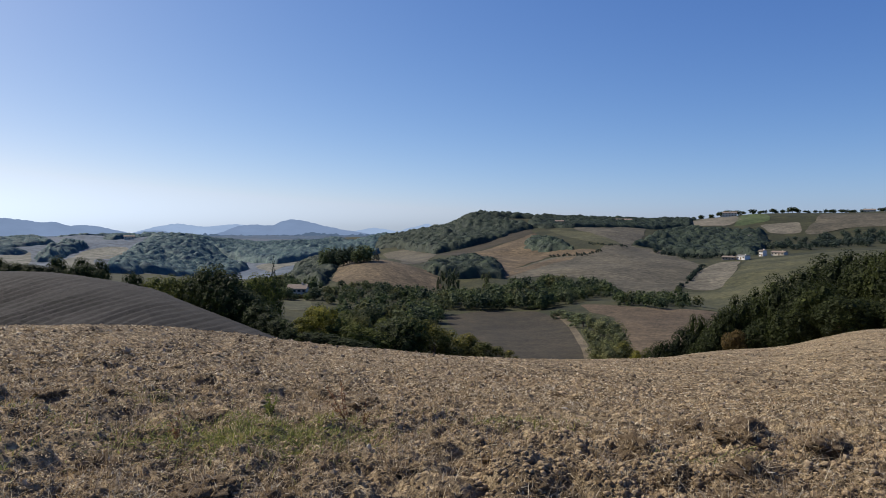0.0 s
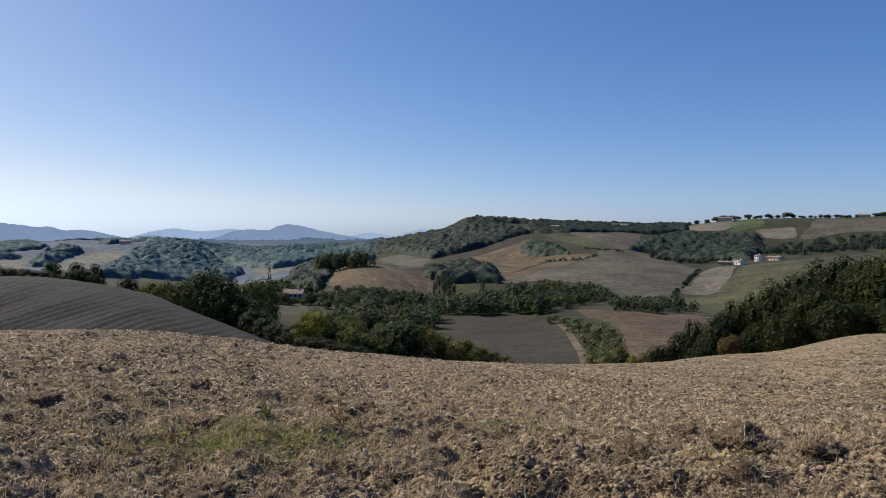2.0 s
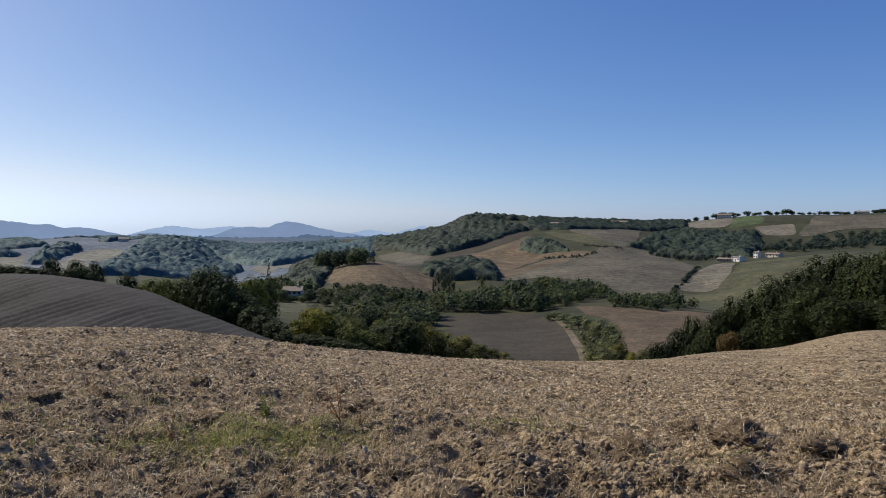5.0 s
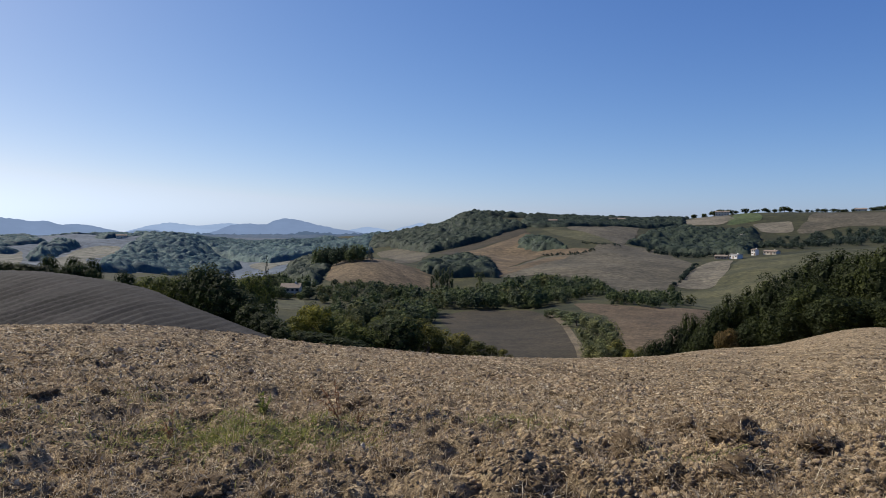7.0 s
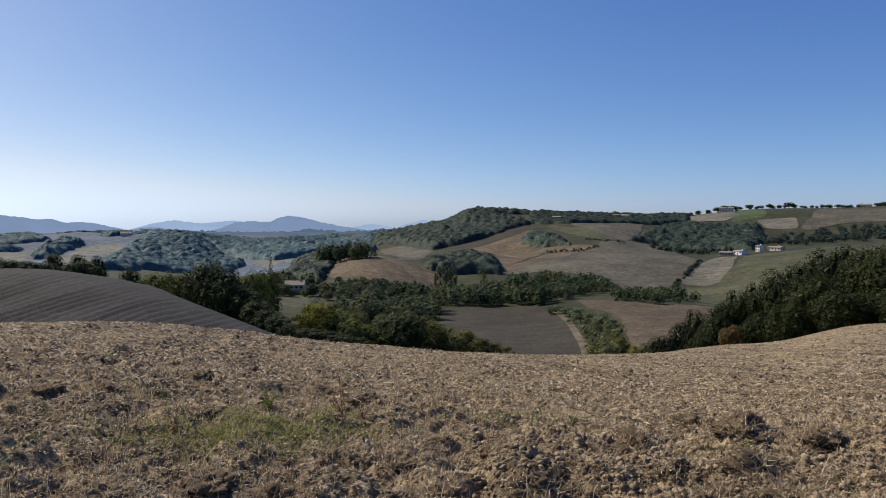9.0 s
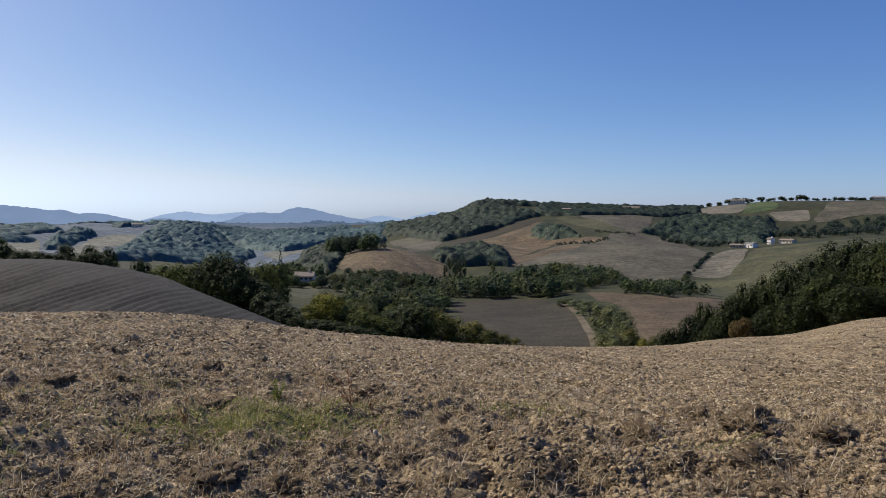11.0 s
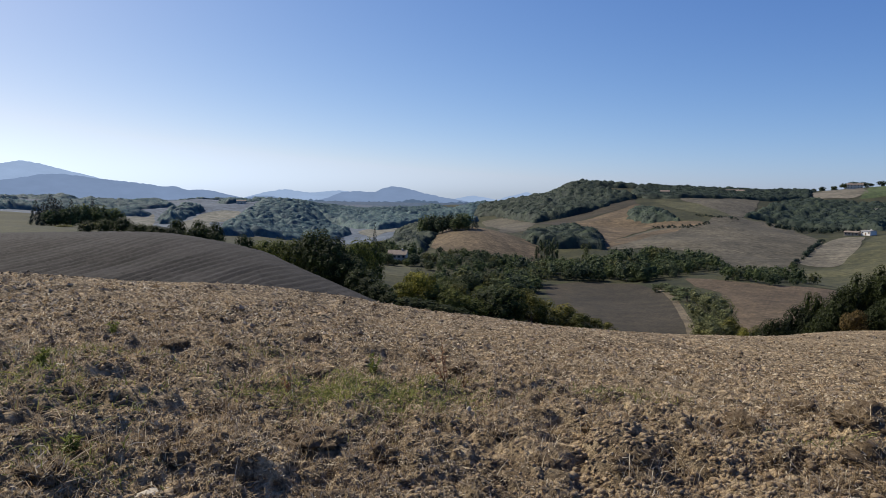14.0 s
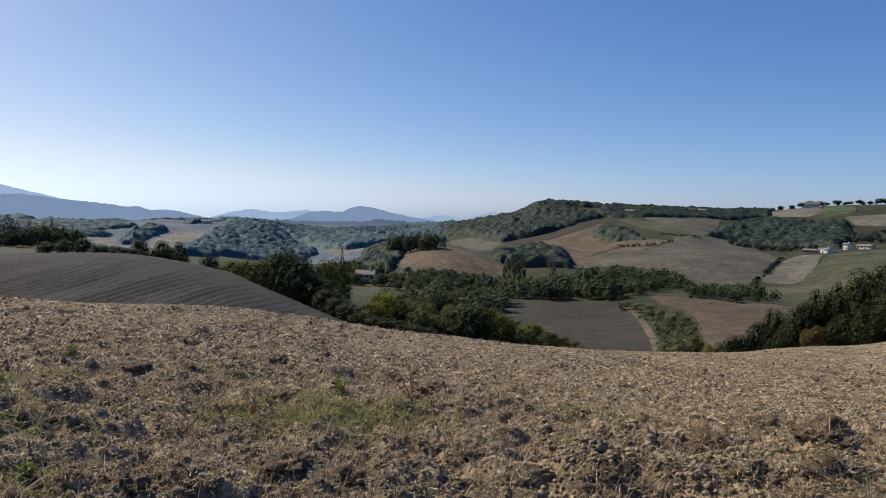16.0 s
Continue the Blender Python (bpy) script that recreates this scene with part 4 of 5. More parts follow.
def crown_arrays(rng, leaves, size, shape, aspect=1.0, lumps=0, core=0.5):
    """Leaves of a crown one metre high and one wide, as quads."""
    if shape in ("round", "full"):
        clumps, (mid, tall) = [], (0.58, 0.40) if shape == "round" else (0.5, 0.49)
        count = lumps or (46 if leaves > 3000 else 26)
        for k in range(count):
            up = 1 - 2 * (k + 0.5) / count + rng.uniform(-0.12, 0.12)
            up = max(-0.95, min(0.97, up))
            t = k * 2.39996 + rng.uniform(-0.35, 0.35)
            out = math.sqrt(1 - up * up) * rng.uniform(0.74, 1.0)
            r = rng.uniform(0.09, 0.17) if leaves > 3000 else rng.uniform(0.11, 0.2) if count > 12 else rng.uniform(0.17, 0.26)
            clumps.append((np.array([math.cos(t) * out * (0.47 - r * 0.7), math.sin(t) * out * (0.47 - r * 0.7), mid + up * rng.uniform(0.8, 1.0) * (tall - r * 0.75)]), r))
    elif shape == "bush":
        clumps = []
        for _ in range(24):
            t, q = rng.uniform(0, 2 * np.pi), np.sqrt(rng.uniform(0, 1))
            zc = rng.uniform(0.12, 0.86)
            wide = 0.36 * np.sqrt(max(0.05, 1 - ((zc - 0.3) / 0.62) ** 2))
            clumps.append((np.array([np.cos(t) * q * wide, np.sin(t) * q * wide, zc]), rng.uniform(0.09, 0.16)))
    elif shape == "column":
        clumps = []
        for k in range(26):
            zc = 0.08 + 0.86 * k / 25
            wide = 0.22 * min(1, 3.0 * (1 - zc) + 0.25) * min(1, zc * 5 + 0.3)
            t = rng.uniform(0, 2 * np.pi)
            clumps.append((np.array([np.cos(t) * wide, np.sin(t) * wide, zc]), 0.14 * min(1, 2.2 * (1 - zc) + 0.3)))
    else:
        clumps = []
        for k in range(34):
            zc = 0.1 + 0.86 * k / 33
            wide = 0.42 * (1 - zc) + 0.02
            t = k * 2.4
            clumps.append((np.array([np.cos(t) * wide * 0.7, np.sin(t) * wide * 0.7, zc]), 0.022 + 0.1 * (1 - zc)))
    cs, rs = np.array([c for c, _ in clumps]), np.array([q for _, q in clumps])
    many = leaves * 3
    pick = rng.choice(len(cs), many, p=rs ** 2 / (rs ** 2).sum())
    u = rng.normal(size=(many, 3))
    u /= np.linalg.norm(u, axis=1)[:, None]
    p = cs[pick] + u * (rs[pick] * rng.uniform(0.8, 1.1, many))[:, None]
    buried = (np.linalg.norm(p[:, None] - cs[None], axis=2) < rs[None] * 0.78).any(1)     # leaves grow on the outside
    pick, u, p = (q[~buried][:leaves] for q in (pick, u, p))
    leaves = len(p)
    out = p - np.array([0, 0, 0.45])
    out /= np.linalg.norm(out, axis=1)[:, None] + 1e-6
    nrm = u + out * 0.4 + rng.normal(size=(leaves, 3)) * (0.55 if leaves > 1000 else 0.45)
    nrm /= np.linalg.norm(nrm, axis=1)[:, None]
    t1 = np.cross(nrm, rng.normal(size=(leaves, 3)))
    t1 /= np.linalg.norm(t1, axis=1)[:, None]
    t2 = np.cross(nrm, t1)
    s = size * rng.uniform(0.6, 1.3, leaves)[:, None]
    long, wide = t1 * s, t2 * s * 0.62
    fold = nrm * s * 0.2
    for q in (long, wide, fold):     # the crown is drawn out to its height later, its leaves are not
        q[:, 2] /= aspect
    v = np.stack([p - long, p + wide - fold, p + long, p - wide - fold], 1).reshape(-1, 3)
    inner = [v, bough_quads(rng, cs, rs * core, 0 < lumps < 12)]
    if shape in ("round", "full"):
        inner.append(bough_quads(rng, [np.array([0, 0, mid])], [0.2], False) * np.array([1, 1, tall / 0.4]) - np.array([0, 0, mid * (tall / 0.4 - 1)]))
    v = np.concatenate(inner)
    v[:, 2] = np.clip(v[:, 2] / np.quantile(v[:, 2], 0.998), 0.0, 1.02)
    wide_now = np.quantile(np.abs(v[:, :2]), 0.985)
    v[:, :2] *= 0.5 / wide_now
    return v, np.arange(len(v)).reshape(-1, 4)


def limb(verts, faces, p0, p1, r0, r1, sides=6, steps=3, bend=None):
    base = len(verts)
    p0, p1 = np.array(p0, float), np.array(p1, float)
    axis = (p1 - p0) / np.linalg.norm(p1 - p0)
    e1 = np.cross(axis, (0.31, 0.87, 0.1))
    e1 /= np.linalg.norm(e1)
    e2 = np.cross(axis, e1)
    for k in range(steps + 1):
        f = k / steps
        c = p0 + (p1 - p0) * f + (np.array(bend) * math.sin(f * math.pi) if bend is not None else 0)
        for s in range(sides):
            t = 2 * math.pi * s / sides
            verts.append(c + (e1 * math.cos(t) + e2 * math.sin(t)) * (r0 + (r1 - r0) * f))
    for k in range(steps):
        for s in range(sides):
            a, b = base + k * sides + s, base + k * sides + (s + 1) % sides
            faces.append((a, b, b + sides, a + sides))


def trunk_mesh(rng, shape):
    verts, faces = [], []
    top = 0.55 if shape in ("round", "full", "bush") else 0.92
    limb(verts, faces, (0, 0, -0.06), (rng.uniform(-0.03, 0.03), rng.uniform(-0.03, 0.03), top), 0.035, 0.01, 7, 4, (0.015, 0.01, 0))
    if shape in ("round", "full", "bush"):
        for k in range(6):
            t, zb = k * 1.05 + rng.uniform(0, 0.4), rng.uniform(0.16, 0.42)
            limb(verts, faces, (0, 0, zb), (math.cos(t) * 0.26, math.sin(t) * 0.26, zb + rng.uniform(0.18, 0.34)), 0.016, 0.004, 5, 3, (0, 0, 0.03))
    return fast_mesh("trunk", verts, faces, [BARK], None, True)


KINDS = {
    "oak": ("tree", "full", "dense dark green broadleaf tree at the field edge", "tree"),
    "dark": ("tree", "full", "dark green broadleaf tree in the hedge belt", "tree"),
    "mid": ("tree", "full", "leafy green broadleaf tree in the valley", "tree"),
    "olive": ("tree", "bush", "olive green bushy tree below the field", "tree"),
    "yellow": ("tree", "bush", "yellowing green bushy tree in the belt", "tree"),
    "russet": ("shrub", "bush", "browning autumn shrub beside the field trees", "shrub"),
    "willow": ("tree", "bush", "pale grey-green willow beside the farm track", "tree"),
    "poplar": ("poplar_tree", "column", "tall narrow poplar tree in the valley", "tree"),
    "conifer": ("conifer_tree", "cone", "dark pointed conifer above the other trees", "tree"),
    "shrub": ("shrub", "bush", "low green shrub on the valley slope", "shrub"),
    "ridge": ("tree", "round", "small dark tree standing on the skyline ridge", "tree"),
}
LEAF["shrub"], LEAF["ridge"] = LEAF["olive"], LEAF["dark"]
placements = {}


def plant(kind, x, y, height, width, rng):
    d = math.hypot(x, y)
    lod = 0 if d < 112 else 1 if d < 260 else 2 if d < 700 else 3
    placements.setdefault((kind, lod, int(rng.integers(0, 3))), []).append((x, y, height, width, float(rng.uniform(0, 360))))


rng = np.random.default_rng(5)
for kind, rows in TREES.items():
    for x, y, h, w in rows:
        grow = 1.05 if kind == "oak" and h > 7 else 0.78 if kind == "ridge" else 1.0
        plant(kind, x, y, h * grow, w * grow * (1.05 if kind in ("poplar", "conifer") else 1.18 if kind == "oak" else 1.32), rng)


for x, y, h, w in ((-82, 351, 2.6, 4.5), (-77, 352, 2.1, 4), (-73.5, 352.5, 3.2, 4.5), (-86.5, 354, 3.0, 5), (-71, 355, 4.0, 5)):
    plant("shrub", x, y, h, w, rng)


def scatter(poly, spacing, rng):
    p = np.array(poly, float)
    lo, hi = p.min(0), p.max(0)
    gx, gy = np.meshgrid(np.arange(lo[0], hi[0], spacing), np.arange(lo[1], hi[1], spacing))
    x = gx.ravel() + rng.uniform(-0.48, 0.48, gx.size) * spacing
    y = gy.ravel() + rng.uniform(-0.48, 0.48, gy.size) * spacing
    ok = inside(poly, x, y)
    return x[ok], y[ok]


CLEARINGS = ((-80, 360, 11), (-78, 349, 10), (-74, 335, 12), (-70, 316, 12), (-66, 298, 12))   # the farmhouse and its meadow
belt = []
for kind, spacing, lo, hi, poly in GROVES:
    xs, ys = scatter(poly, spacing, rng)
    for x, y in zip(xs, ys):
        k = str(rng.choice(["mid", "mid", "dark", "olive", "mid", "willow"]))
        h = float(rng.uniform(lo * 0.6, hi))
        if any(math.hypot(x - cx, y - cy) < r for cx, cy, r in CLEARINGS):
            continue
        if math.hypot(x, y) < 270:
            plant(k, float(x), float(y), h, h * float(rng.uniform(0.75, 1.05)), rng)
        else:
            belt.append((float(x), float(y), h, h * float(rng.uniform(0.8, 1.15)), k))

ASPECT = {"oak": 1.6, "dark": 1.5, "mid": 1.3, "olive": 1.1, "yellow": 1.3, "willow": 1.2, "poplar": 3.6, "conifer": 2.4}
LEAVES = ((7600, 0.0135), (3000, 0.0185), (950, 0.029), (130, 0.085))
for (kind, lod, var), spots in placements.items():
    name, shape, label, category = KINDS[kind]
    r = np.random.default_rng(abs(hash_name(kind)) + lod * 10 + var)
    count, size = LEAVES[lod]
    first = tagged(new(name), label, category, "trees of the valley" if lod < 3 else "trees on the skyline")
    v, f = crown_arrays(r, count, size * (1.25 if ASPECT.get(kind, 1) > 1.2 else 1.0), shape, ASPECT.get(kind, 1.0))
    part("trunk", trunk_mesh(r, shape), first)
    part("crown", fast_mesh("crown", v, f, [BELT[kind] if lod == 2 and kind in BELT else LEAF[kind]]), first)
    poses = []
    for x, y, h, w, turn in spots:
        poses.append(pose(x, y, ground_at(x, y) - 0.02 * h, 0, 0, turn) @ Matrix.Diagonal((w, w, h, 1)))
    for m in poses[1:]:
        copy_thing(first, m)
    first.matrix_basis = poses[0]

# the valley's tree belts and the far woods: masses of crowns that nobody could count
def crown_mass(rows, forms, rng):
    chunks, faces, base = [], [], 0
    for x, y, z, h, w in rows:
        v, f = forms[int(rng.integers(0, len(forms)))]
        t = rng.uniform(0, 6.28)
        c, s = math.cos(t), math.sin(t)
        chunks.append(np.stack([(v[:, 0] * c - v[:, 1] * s) * w + x, (v[:, 0] * s + v[:, 1] * c) * w + y, v[:, 2] * h + z - 0.05 * h], -1))
        faces.append(f + base)
        base += len(v)
    return np.concatenate(chunks), np.concatenate(faces)


def edge_distance(poly, x, y):
    p = np.array(poly, float)
    best = np.full(len(x), 1e9)
    for a, b in zip(p, np.roll(p, -1, 0)):
        ab = b - a
        t = np.clip(((x - a[0]) * ab[0] + (y - a[1]) * ab[1]) / (ab @ ab), 0, 1)
        best = np.minimum(best, np.hypot(x - a[0] - t * ab[0], y - a[1] - t * ab[1]))
    return best


def canopy_height(poly, lo, hi, patchy, x, y):
    """Height of a closed wood over the ground: crowns side by side, smaller towards the wood's wavering edge."""
    gap = edge_distance(poly, x, y) * np.where(inside(poly, x, y), 1, -1) + 4 * fbm(x / 17, y / 17, 2, 141)
    if patchy:      # woods and thickets with open land between
        gap = np.minimum(gap, 45 * (fbm(x / 90, y / 130, 3, 147) - 0.12))
    tall = lo + (hi - lo) * (0.5 + 0.6 * fbm(x / 40, y / 40, 2, 143))
    rim = np.clip(gap / 7, 0, 1) ** 0.5
    crowns = 0.22 + 0.55 * domes(x / 8.5, y / 8.5, 145) + 0.2 * domes(x / 3.6, y / 3.6, 149) + 0.12 * domes(x / 15, y / 15, 153, 0.3)
    return np.where(gap > 0, tall * crowns * (0.35 + 0.65 * rim), -1.0)


def wood_canopy(poly, lo, hi, step, tufts, ruffle, patchy, rng):
    p = np.array(poly, float)
    a, b = p.min(0) - 8, p.max(0) + 8
    gx, gy = np.meshgrid(np.arange(a[0], b[0], step), np.arange(a[1], b[1], step))
    shape = gx.shape
    x = gx.ravel() + rng.uniform(-0.3, 0.3, gx.size) * step
    y = gy.ravel() + rng.uniform(-0.3, 0.3, gx.size) * step
    h = canopy_height(poly, lo, hi, patchy, x, y)
    z = land(x, y) + h
    k = np.arange(gx.size).reshape(shape)
    f = np.stack([k[:-1, :-1], k[:-1, 1:], k[1:, 1:], k[1:, :-1]], -1).reshape(-1, 4)
    f = f[(h[f] > 0).any(1)]
    used, f = np.unique(f, return_inverse=True)
    f = f.reshape(-1, 4)
    v = np.stack([x, y, z], -1)[used]
    # tufts of leaves standing off the crowns
    n = int(len(f) * tufts)
    q = v[f[rng.integers(0, len(f), n)]]
    w = rng.dirichlet((1, 1, 1, 1), n)
    c = (q * w[:, :, None]).sum(1)
    nrm = np.cross(q[:, 2] - q[:, 0], q[:, 3] - q[:, 1])
    nrm /= np.linalg.norm(nrm, axis=1)[:, None] + 1e-9
    nrm = nrm + rng.normal(size=(n, 3)) * ruffle
    nrm /= np.linalg.norm(nrm, axis=1)[:, None]
    t1 = np.cross(nrm, rng.normal(size=(n, 3)))
    t1 /= np.linalg.norm(t1, axis=1)[:, None]
    t2 = np.cross(nrm, t1)
    r = rng.uniform(0.18, 0.42, (n, 1)) * step
    c = c + nrm * rng.uniform(0.0, 0.3, (n, 1)) * step
    leaves = np.stack([c - t1 * r, c + t2 * r * 0.7, c + t1 * r, c - t2 * r * 0.7], 1).reshape(-1, 3)
    return np.concatenate([v, leaves]), np.concatenate([f, np.arange(n * 4).reshape(-1, 4) + len(v)])


forms = [crown_arrays(np.random.default_rng(70 + k), 400, 0.037, "full", 1.0, 14) for k in range(6)]
for kind in ("mid", "dark", "olive", "willow"):
    rows = [(x, y, ground_at(x, y), h, w) for x, y, h, w, k in belt if k == kind]
    v, f = crown_mass(rows, forms, rng)
    tagged(new("tree_belt", fast_mesh("tree_belt", v, f, [BELT[kind]])), "dense belt of broadleaf trees along the valley", "tree belt", kind="stuff")

forms = [crown_arrays(np.random.default_rng(90 + k), 110, 0.075, "full", 1.0, 9) for k in range(8)]
for name, spacing, lo, hi, poly in WOODS:
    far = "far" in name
    if spacing <= 17 and lo >= 6:
        v, f = wood_canopy(poly, lo, hi, float(np.clip(np.hypot(*np.mean(poly, 0)) / 360, 1.9, 4.6)), 1.8, 0.2 if far else 0.4, "patchy" in name, rng)
    else:
        loose = spacing > 20        # clumps and rows of trees with open land between
        xs, ys = scatter(poly, spacing * (0.4 if loose else 1.0), rng)
        if loose:
            keep = np.abs(fbm(xs / 110, ys / 70, 2, 161)) < 0.13
            xs, ys = xs[keep], ys[keep]
        hs = rng.uniform(lo, hi, len(xs)) * (0.8 if loose else 1.0)
        v, f = crown_mass(list(zip(xs, ys, land(xs, ys), hs, np.minimum(spacing * rng.uniform(0.9, 1.4, len(xs)), hs * 1.15))), forms, rng)
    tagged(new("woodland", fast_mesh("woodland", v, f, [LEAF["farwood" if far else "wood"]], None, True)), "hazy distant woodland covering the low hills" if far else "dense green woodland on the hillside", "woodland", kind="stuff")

# ---------------------------------------------------------------- farm buildings
def box_mesh(name, x0, x1, y0, y1, z0, z1, mat):
    bm = bmesh.new()
    bmesh.ops.create_cube(bm, size=1)
    for v in bm.verts:
        v.co = ((x0 + x1) / 2 + v.co.x * (x1 - x0), (y0 + y1) / 2 + v.co.y * (y1 - y0), (z0 + z1) / 2 + v.co.z * (z1 - z0))
    me = bpy.data.meshes.new(name)
    bm.to_mesh(me)
    bm.free()
    me.materials.append(mat)
    return me


def roof_mesh(w, d, z, rise, eave, mat):
    """A gabled roof with thickness, ridge along x."""
    v, t = [], 0.22
    for lift in (0.0, t):
        for x in (-w / 2 - eave, w / 2 + eave):
            v += [(x, -d / 2 - eave, z - 0.15 + lift), (x, 0, z + rise + lift), (x, d / 2 + eave, z - 0.15 + lift)]
    f = [(6, 7, 10, 9), (7, 8, 11, 10), (0, 3, 4, 1), (1, 4, 5, 2), (0, 6, 9, 3), (2, 5, 11, 8), (0, 1, 7, 6), (1, 2, 8, 7), (3, 9, 10, 4), (4, 10, 11, 5)]
    return fast_mesh("roof", v, f, [mat])


WHITE = plain("whitewashed_plaster", (0.72, 0.70, 0.66), 0.85, 0.06, 0.6)
CREAM = plain("cream_plaster", (0.55, 0.49, 0.40), 0.85, 0.08, 0.6)
STONE = plain("farm_stone", (0.36, 0.30, 0.23), 0.9, 0.2, 1.0)
TILE = plain("weathered_roof_tiles", (0.235, 0.185, 0.15), 0.85, 0.25, 1.5)
GREYROOF = plain("grey_sheet_roof", (0.33, 0.31, 0.29), 0.6, 0.12, 1.0)
SLATE = plain("weathered_brown_roof", (0.2, 0.165, 0.135), 0.85, 0.2, 1.5)
DARK = plain("dark_window_glass", (0.03, 0.035, 0.04), 0.2, 0.1, 1.0)
SHUT = plain("brown_shutters", (0.22, 0.15, 0.10), 0.7, 0.1, 2.0)


def house(x, y, turn, w, d, h, rise, wall, roof, storeys, bays, label, sink=0.8, name="farmhouse"):
    ob = tagged(new(name), label, "house", "farm buildings")
    ob.matrix_basis = pose(x, y, ground_at(x, y) - sink, 0, 0, turn)
    part("wall", box_mesh("wall", -w / 2, w / 2, -d / 2, d / 2, 0, h + sink, wall), ob)
    gable = [(-w / 2 + 0.02, -d / 2, h + sink), (-w / 2 + 0.02, d / 2, h + sink), (-w / 2 + 0.02, 0, h + sink + rise - 0.05), (w / 2 - 0.02, -d / 2, h + sink), (w / 2 - 0.02, d / 2, h + sink), (w / 2 - 0.02, 0, h + sink + rise - 0.05)]
    if rise > 0.3:
        me = bpy.data.meshes.new("gable")
        me.from_pydata(gable, [], [(0, 2, 1), (3, 4, 5), (0, 3, 5, 2), (1, 2, 5, 4)])
        me.materials.append(wall)
        part("gable", me, ob)
    part("roof", roof_mesh(w, d, h + sink, rise, 0.5, roof), ob)
    step = w / bays
    for s in range(storeys):
        zc = sink + h * (s + 0.55) / storeys
        for k in range(bays):
            xc = -w / 2 + step * (k + 0.5)
            if s == 0 and k == bays // 2:
                part("door", box_mesh("door", xc - 0.6, xc + 0.6, -d / 2 - 0.08, -d / 2 + 0.05, sink, sink + 2.1, SHUT), ob)
                continue
            win = part("window", box_mesh("window", xc - 0.42, xc + 0.42, -d / 2 - 0.05, -d / 2 + 0.05, zc - 0.55, zc + 0.55, DARK), ob)
            for side in (-1, 1):
                part("shutter", box_mesh("shutter", xc + side * 0.62 - 0.18, xc + side * 0.62 + 0.18, -d / 2 - 0.09, -d / 2 - 0.003, zc - 0.56, zc + 0.56, SHUT), win)
    part("chimney", box_mesh("chimney", w * 0.2, w * 0.2 + 0.8, -0.4, 0.4, h + sink + rise * 0.6, h + sink + rise + 1.1, wall), ob)
    return ob


for row in (
    (-78.5, 358, 2, 9.5, 8, 4.6, 1.9, CREAM, SLATE, 2, 4, "pale two-storey farmhouse with a grey roof among trees"),
    (-86, 361, 2, 6, 5, 2.2, 0.9, STONE, SLATE, 1, 2, "low pale outbuilding beside the farmhouse"),
    (267, 631, -64, 9, 7, 3.9, 0.25, WHITE, GREYROOF, 1, 3, "flat white farm building at the field corner"),
    (298, 661, -64, 4.6, 5, 5.4, 0.6, WHITE, TILE, 2, 2, "tall white farmhouse standing above the pale field"),
    (311, 655, -58, 13, 7, 3.0, 1.0, CREAM, TILE, 1, 4, "long cream farm building with tiled roof"),
    (257, 638, -40, 11, 7, 2.6, 1.0, STONE, SLATE, 1, 4, "low brown barn beside the white building"),
    (262, 1049, -14, 26, 9, 5.0, 1.8, CREAM, TILE, 2, 6, "long pale farmhouse on the upper slope"),
    (160, 1009, -9, 12, 8, 4.5, 1.5, STONE, TILE, 2, 3, "small stone farmhouse near the ridge trees"),
    (463, 1150, -22, 22, 9, 6.0, 1.8, CREAM, TILE, 2, 5, "ridge farmhouse between trees on the skyline"),
    (640, 1062, -31, 16, 9, 4.5, 1.5, CREAM, TILE, 1, 4, "pale house on the far ridge"),
    (-465, 1002, 25, 14, 8, 4.0, 1.5, CREAM, TILE, 1, 3, "pale distant house on the far field"),
    (373, 870, -23, 12, 8, 4.0, 1.5, STONE, GREYROOF, 1, 3, "grey house half hidden in the wood"),
):
    house(*row)

# ---------------------------------------------------------------- the tilled field close by
CLAY, _n, _l, _b = shader("dry_clay_lumps", 0.95)
_g = _n.new("ShaderNodeNewGeometry")
_c = ramp(_n, _l, noise_fac(_n, _l, place(_n, _l), 14.0, 6, 0.7), [(0.3, (0.105, 0.071, 0.042)), (0.5, (0.215, 0.157, 0.098)), (0.7, (0.39, 0.305, 0.205))])
_t = ramp(_n, _l, _g.outputs["Random Per Island"], [(0.0, (0.6, 0.58, 0.55)), (0.7, (1.0, 1.0, 1.0)), (1.0, (1.35, 1.32, 1.27))])
_l.new(blend(_n, _l, 1.0, _c, _t, "MULTIPLY"), _b.inputs["Base Color"])
bump(_n, _l, _b, noise_fac(_n, _l, place(_n, _l), 38.0, 6, 0.75), 1.0, 0.04)
PALE_STONE = plain("pale_limestone", (0.40, 0.36, 0.29), 0.85, 0.25, 20.0)


def straw_material(name, stops, see_through=0.35):
    """Dry or green blades that let some light through."""
    mat, nodes, links, b = shader(name, 0.7)
    g = nodes.new("ShaderNodeNewGeometry")
    c = ramp(nodes, links, g.outputs["Random Per Island"], stops)
    links.new(c, b.inputs["Base Color"])
    t = nodes.new("ShaderNodeBsdfTranslucent")
    links.new(c, t.inputs["Color"])
    mix = nodes.new("ShaderNodeMixShader")
    mix.inputs[0].default_value = see_through
    links.new(b.outputs[0], mix.inputs[1])
    links.new(t.outputs[0], mix.inputs[2])
    links.new(mix.outputs[0], nodes["Material Output"].inputs["Surface"])
    return mat


STRAW = straw_material("dry_straw", [(0.0, (0.13, 0.088, 0.048)), (0.4, (0.33, 0.235, 0.13)), (0.7, (0.46, 0.36, 0.23)), (1.0, (0.7, 0.61, 0.45))])
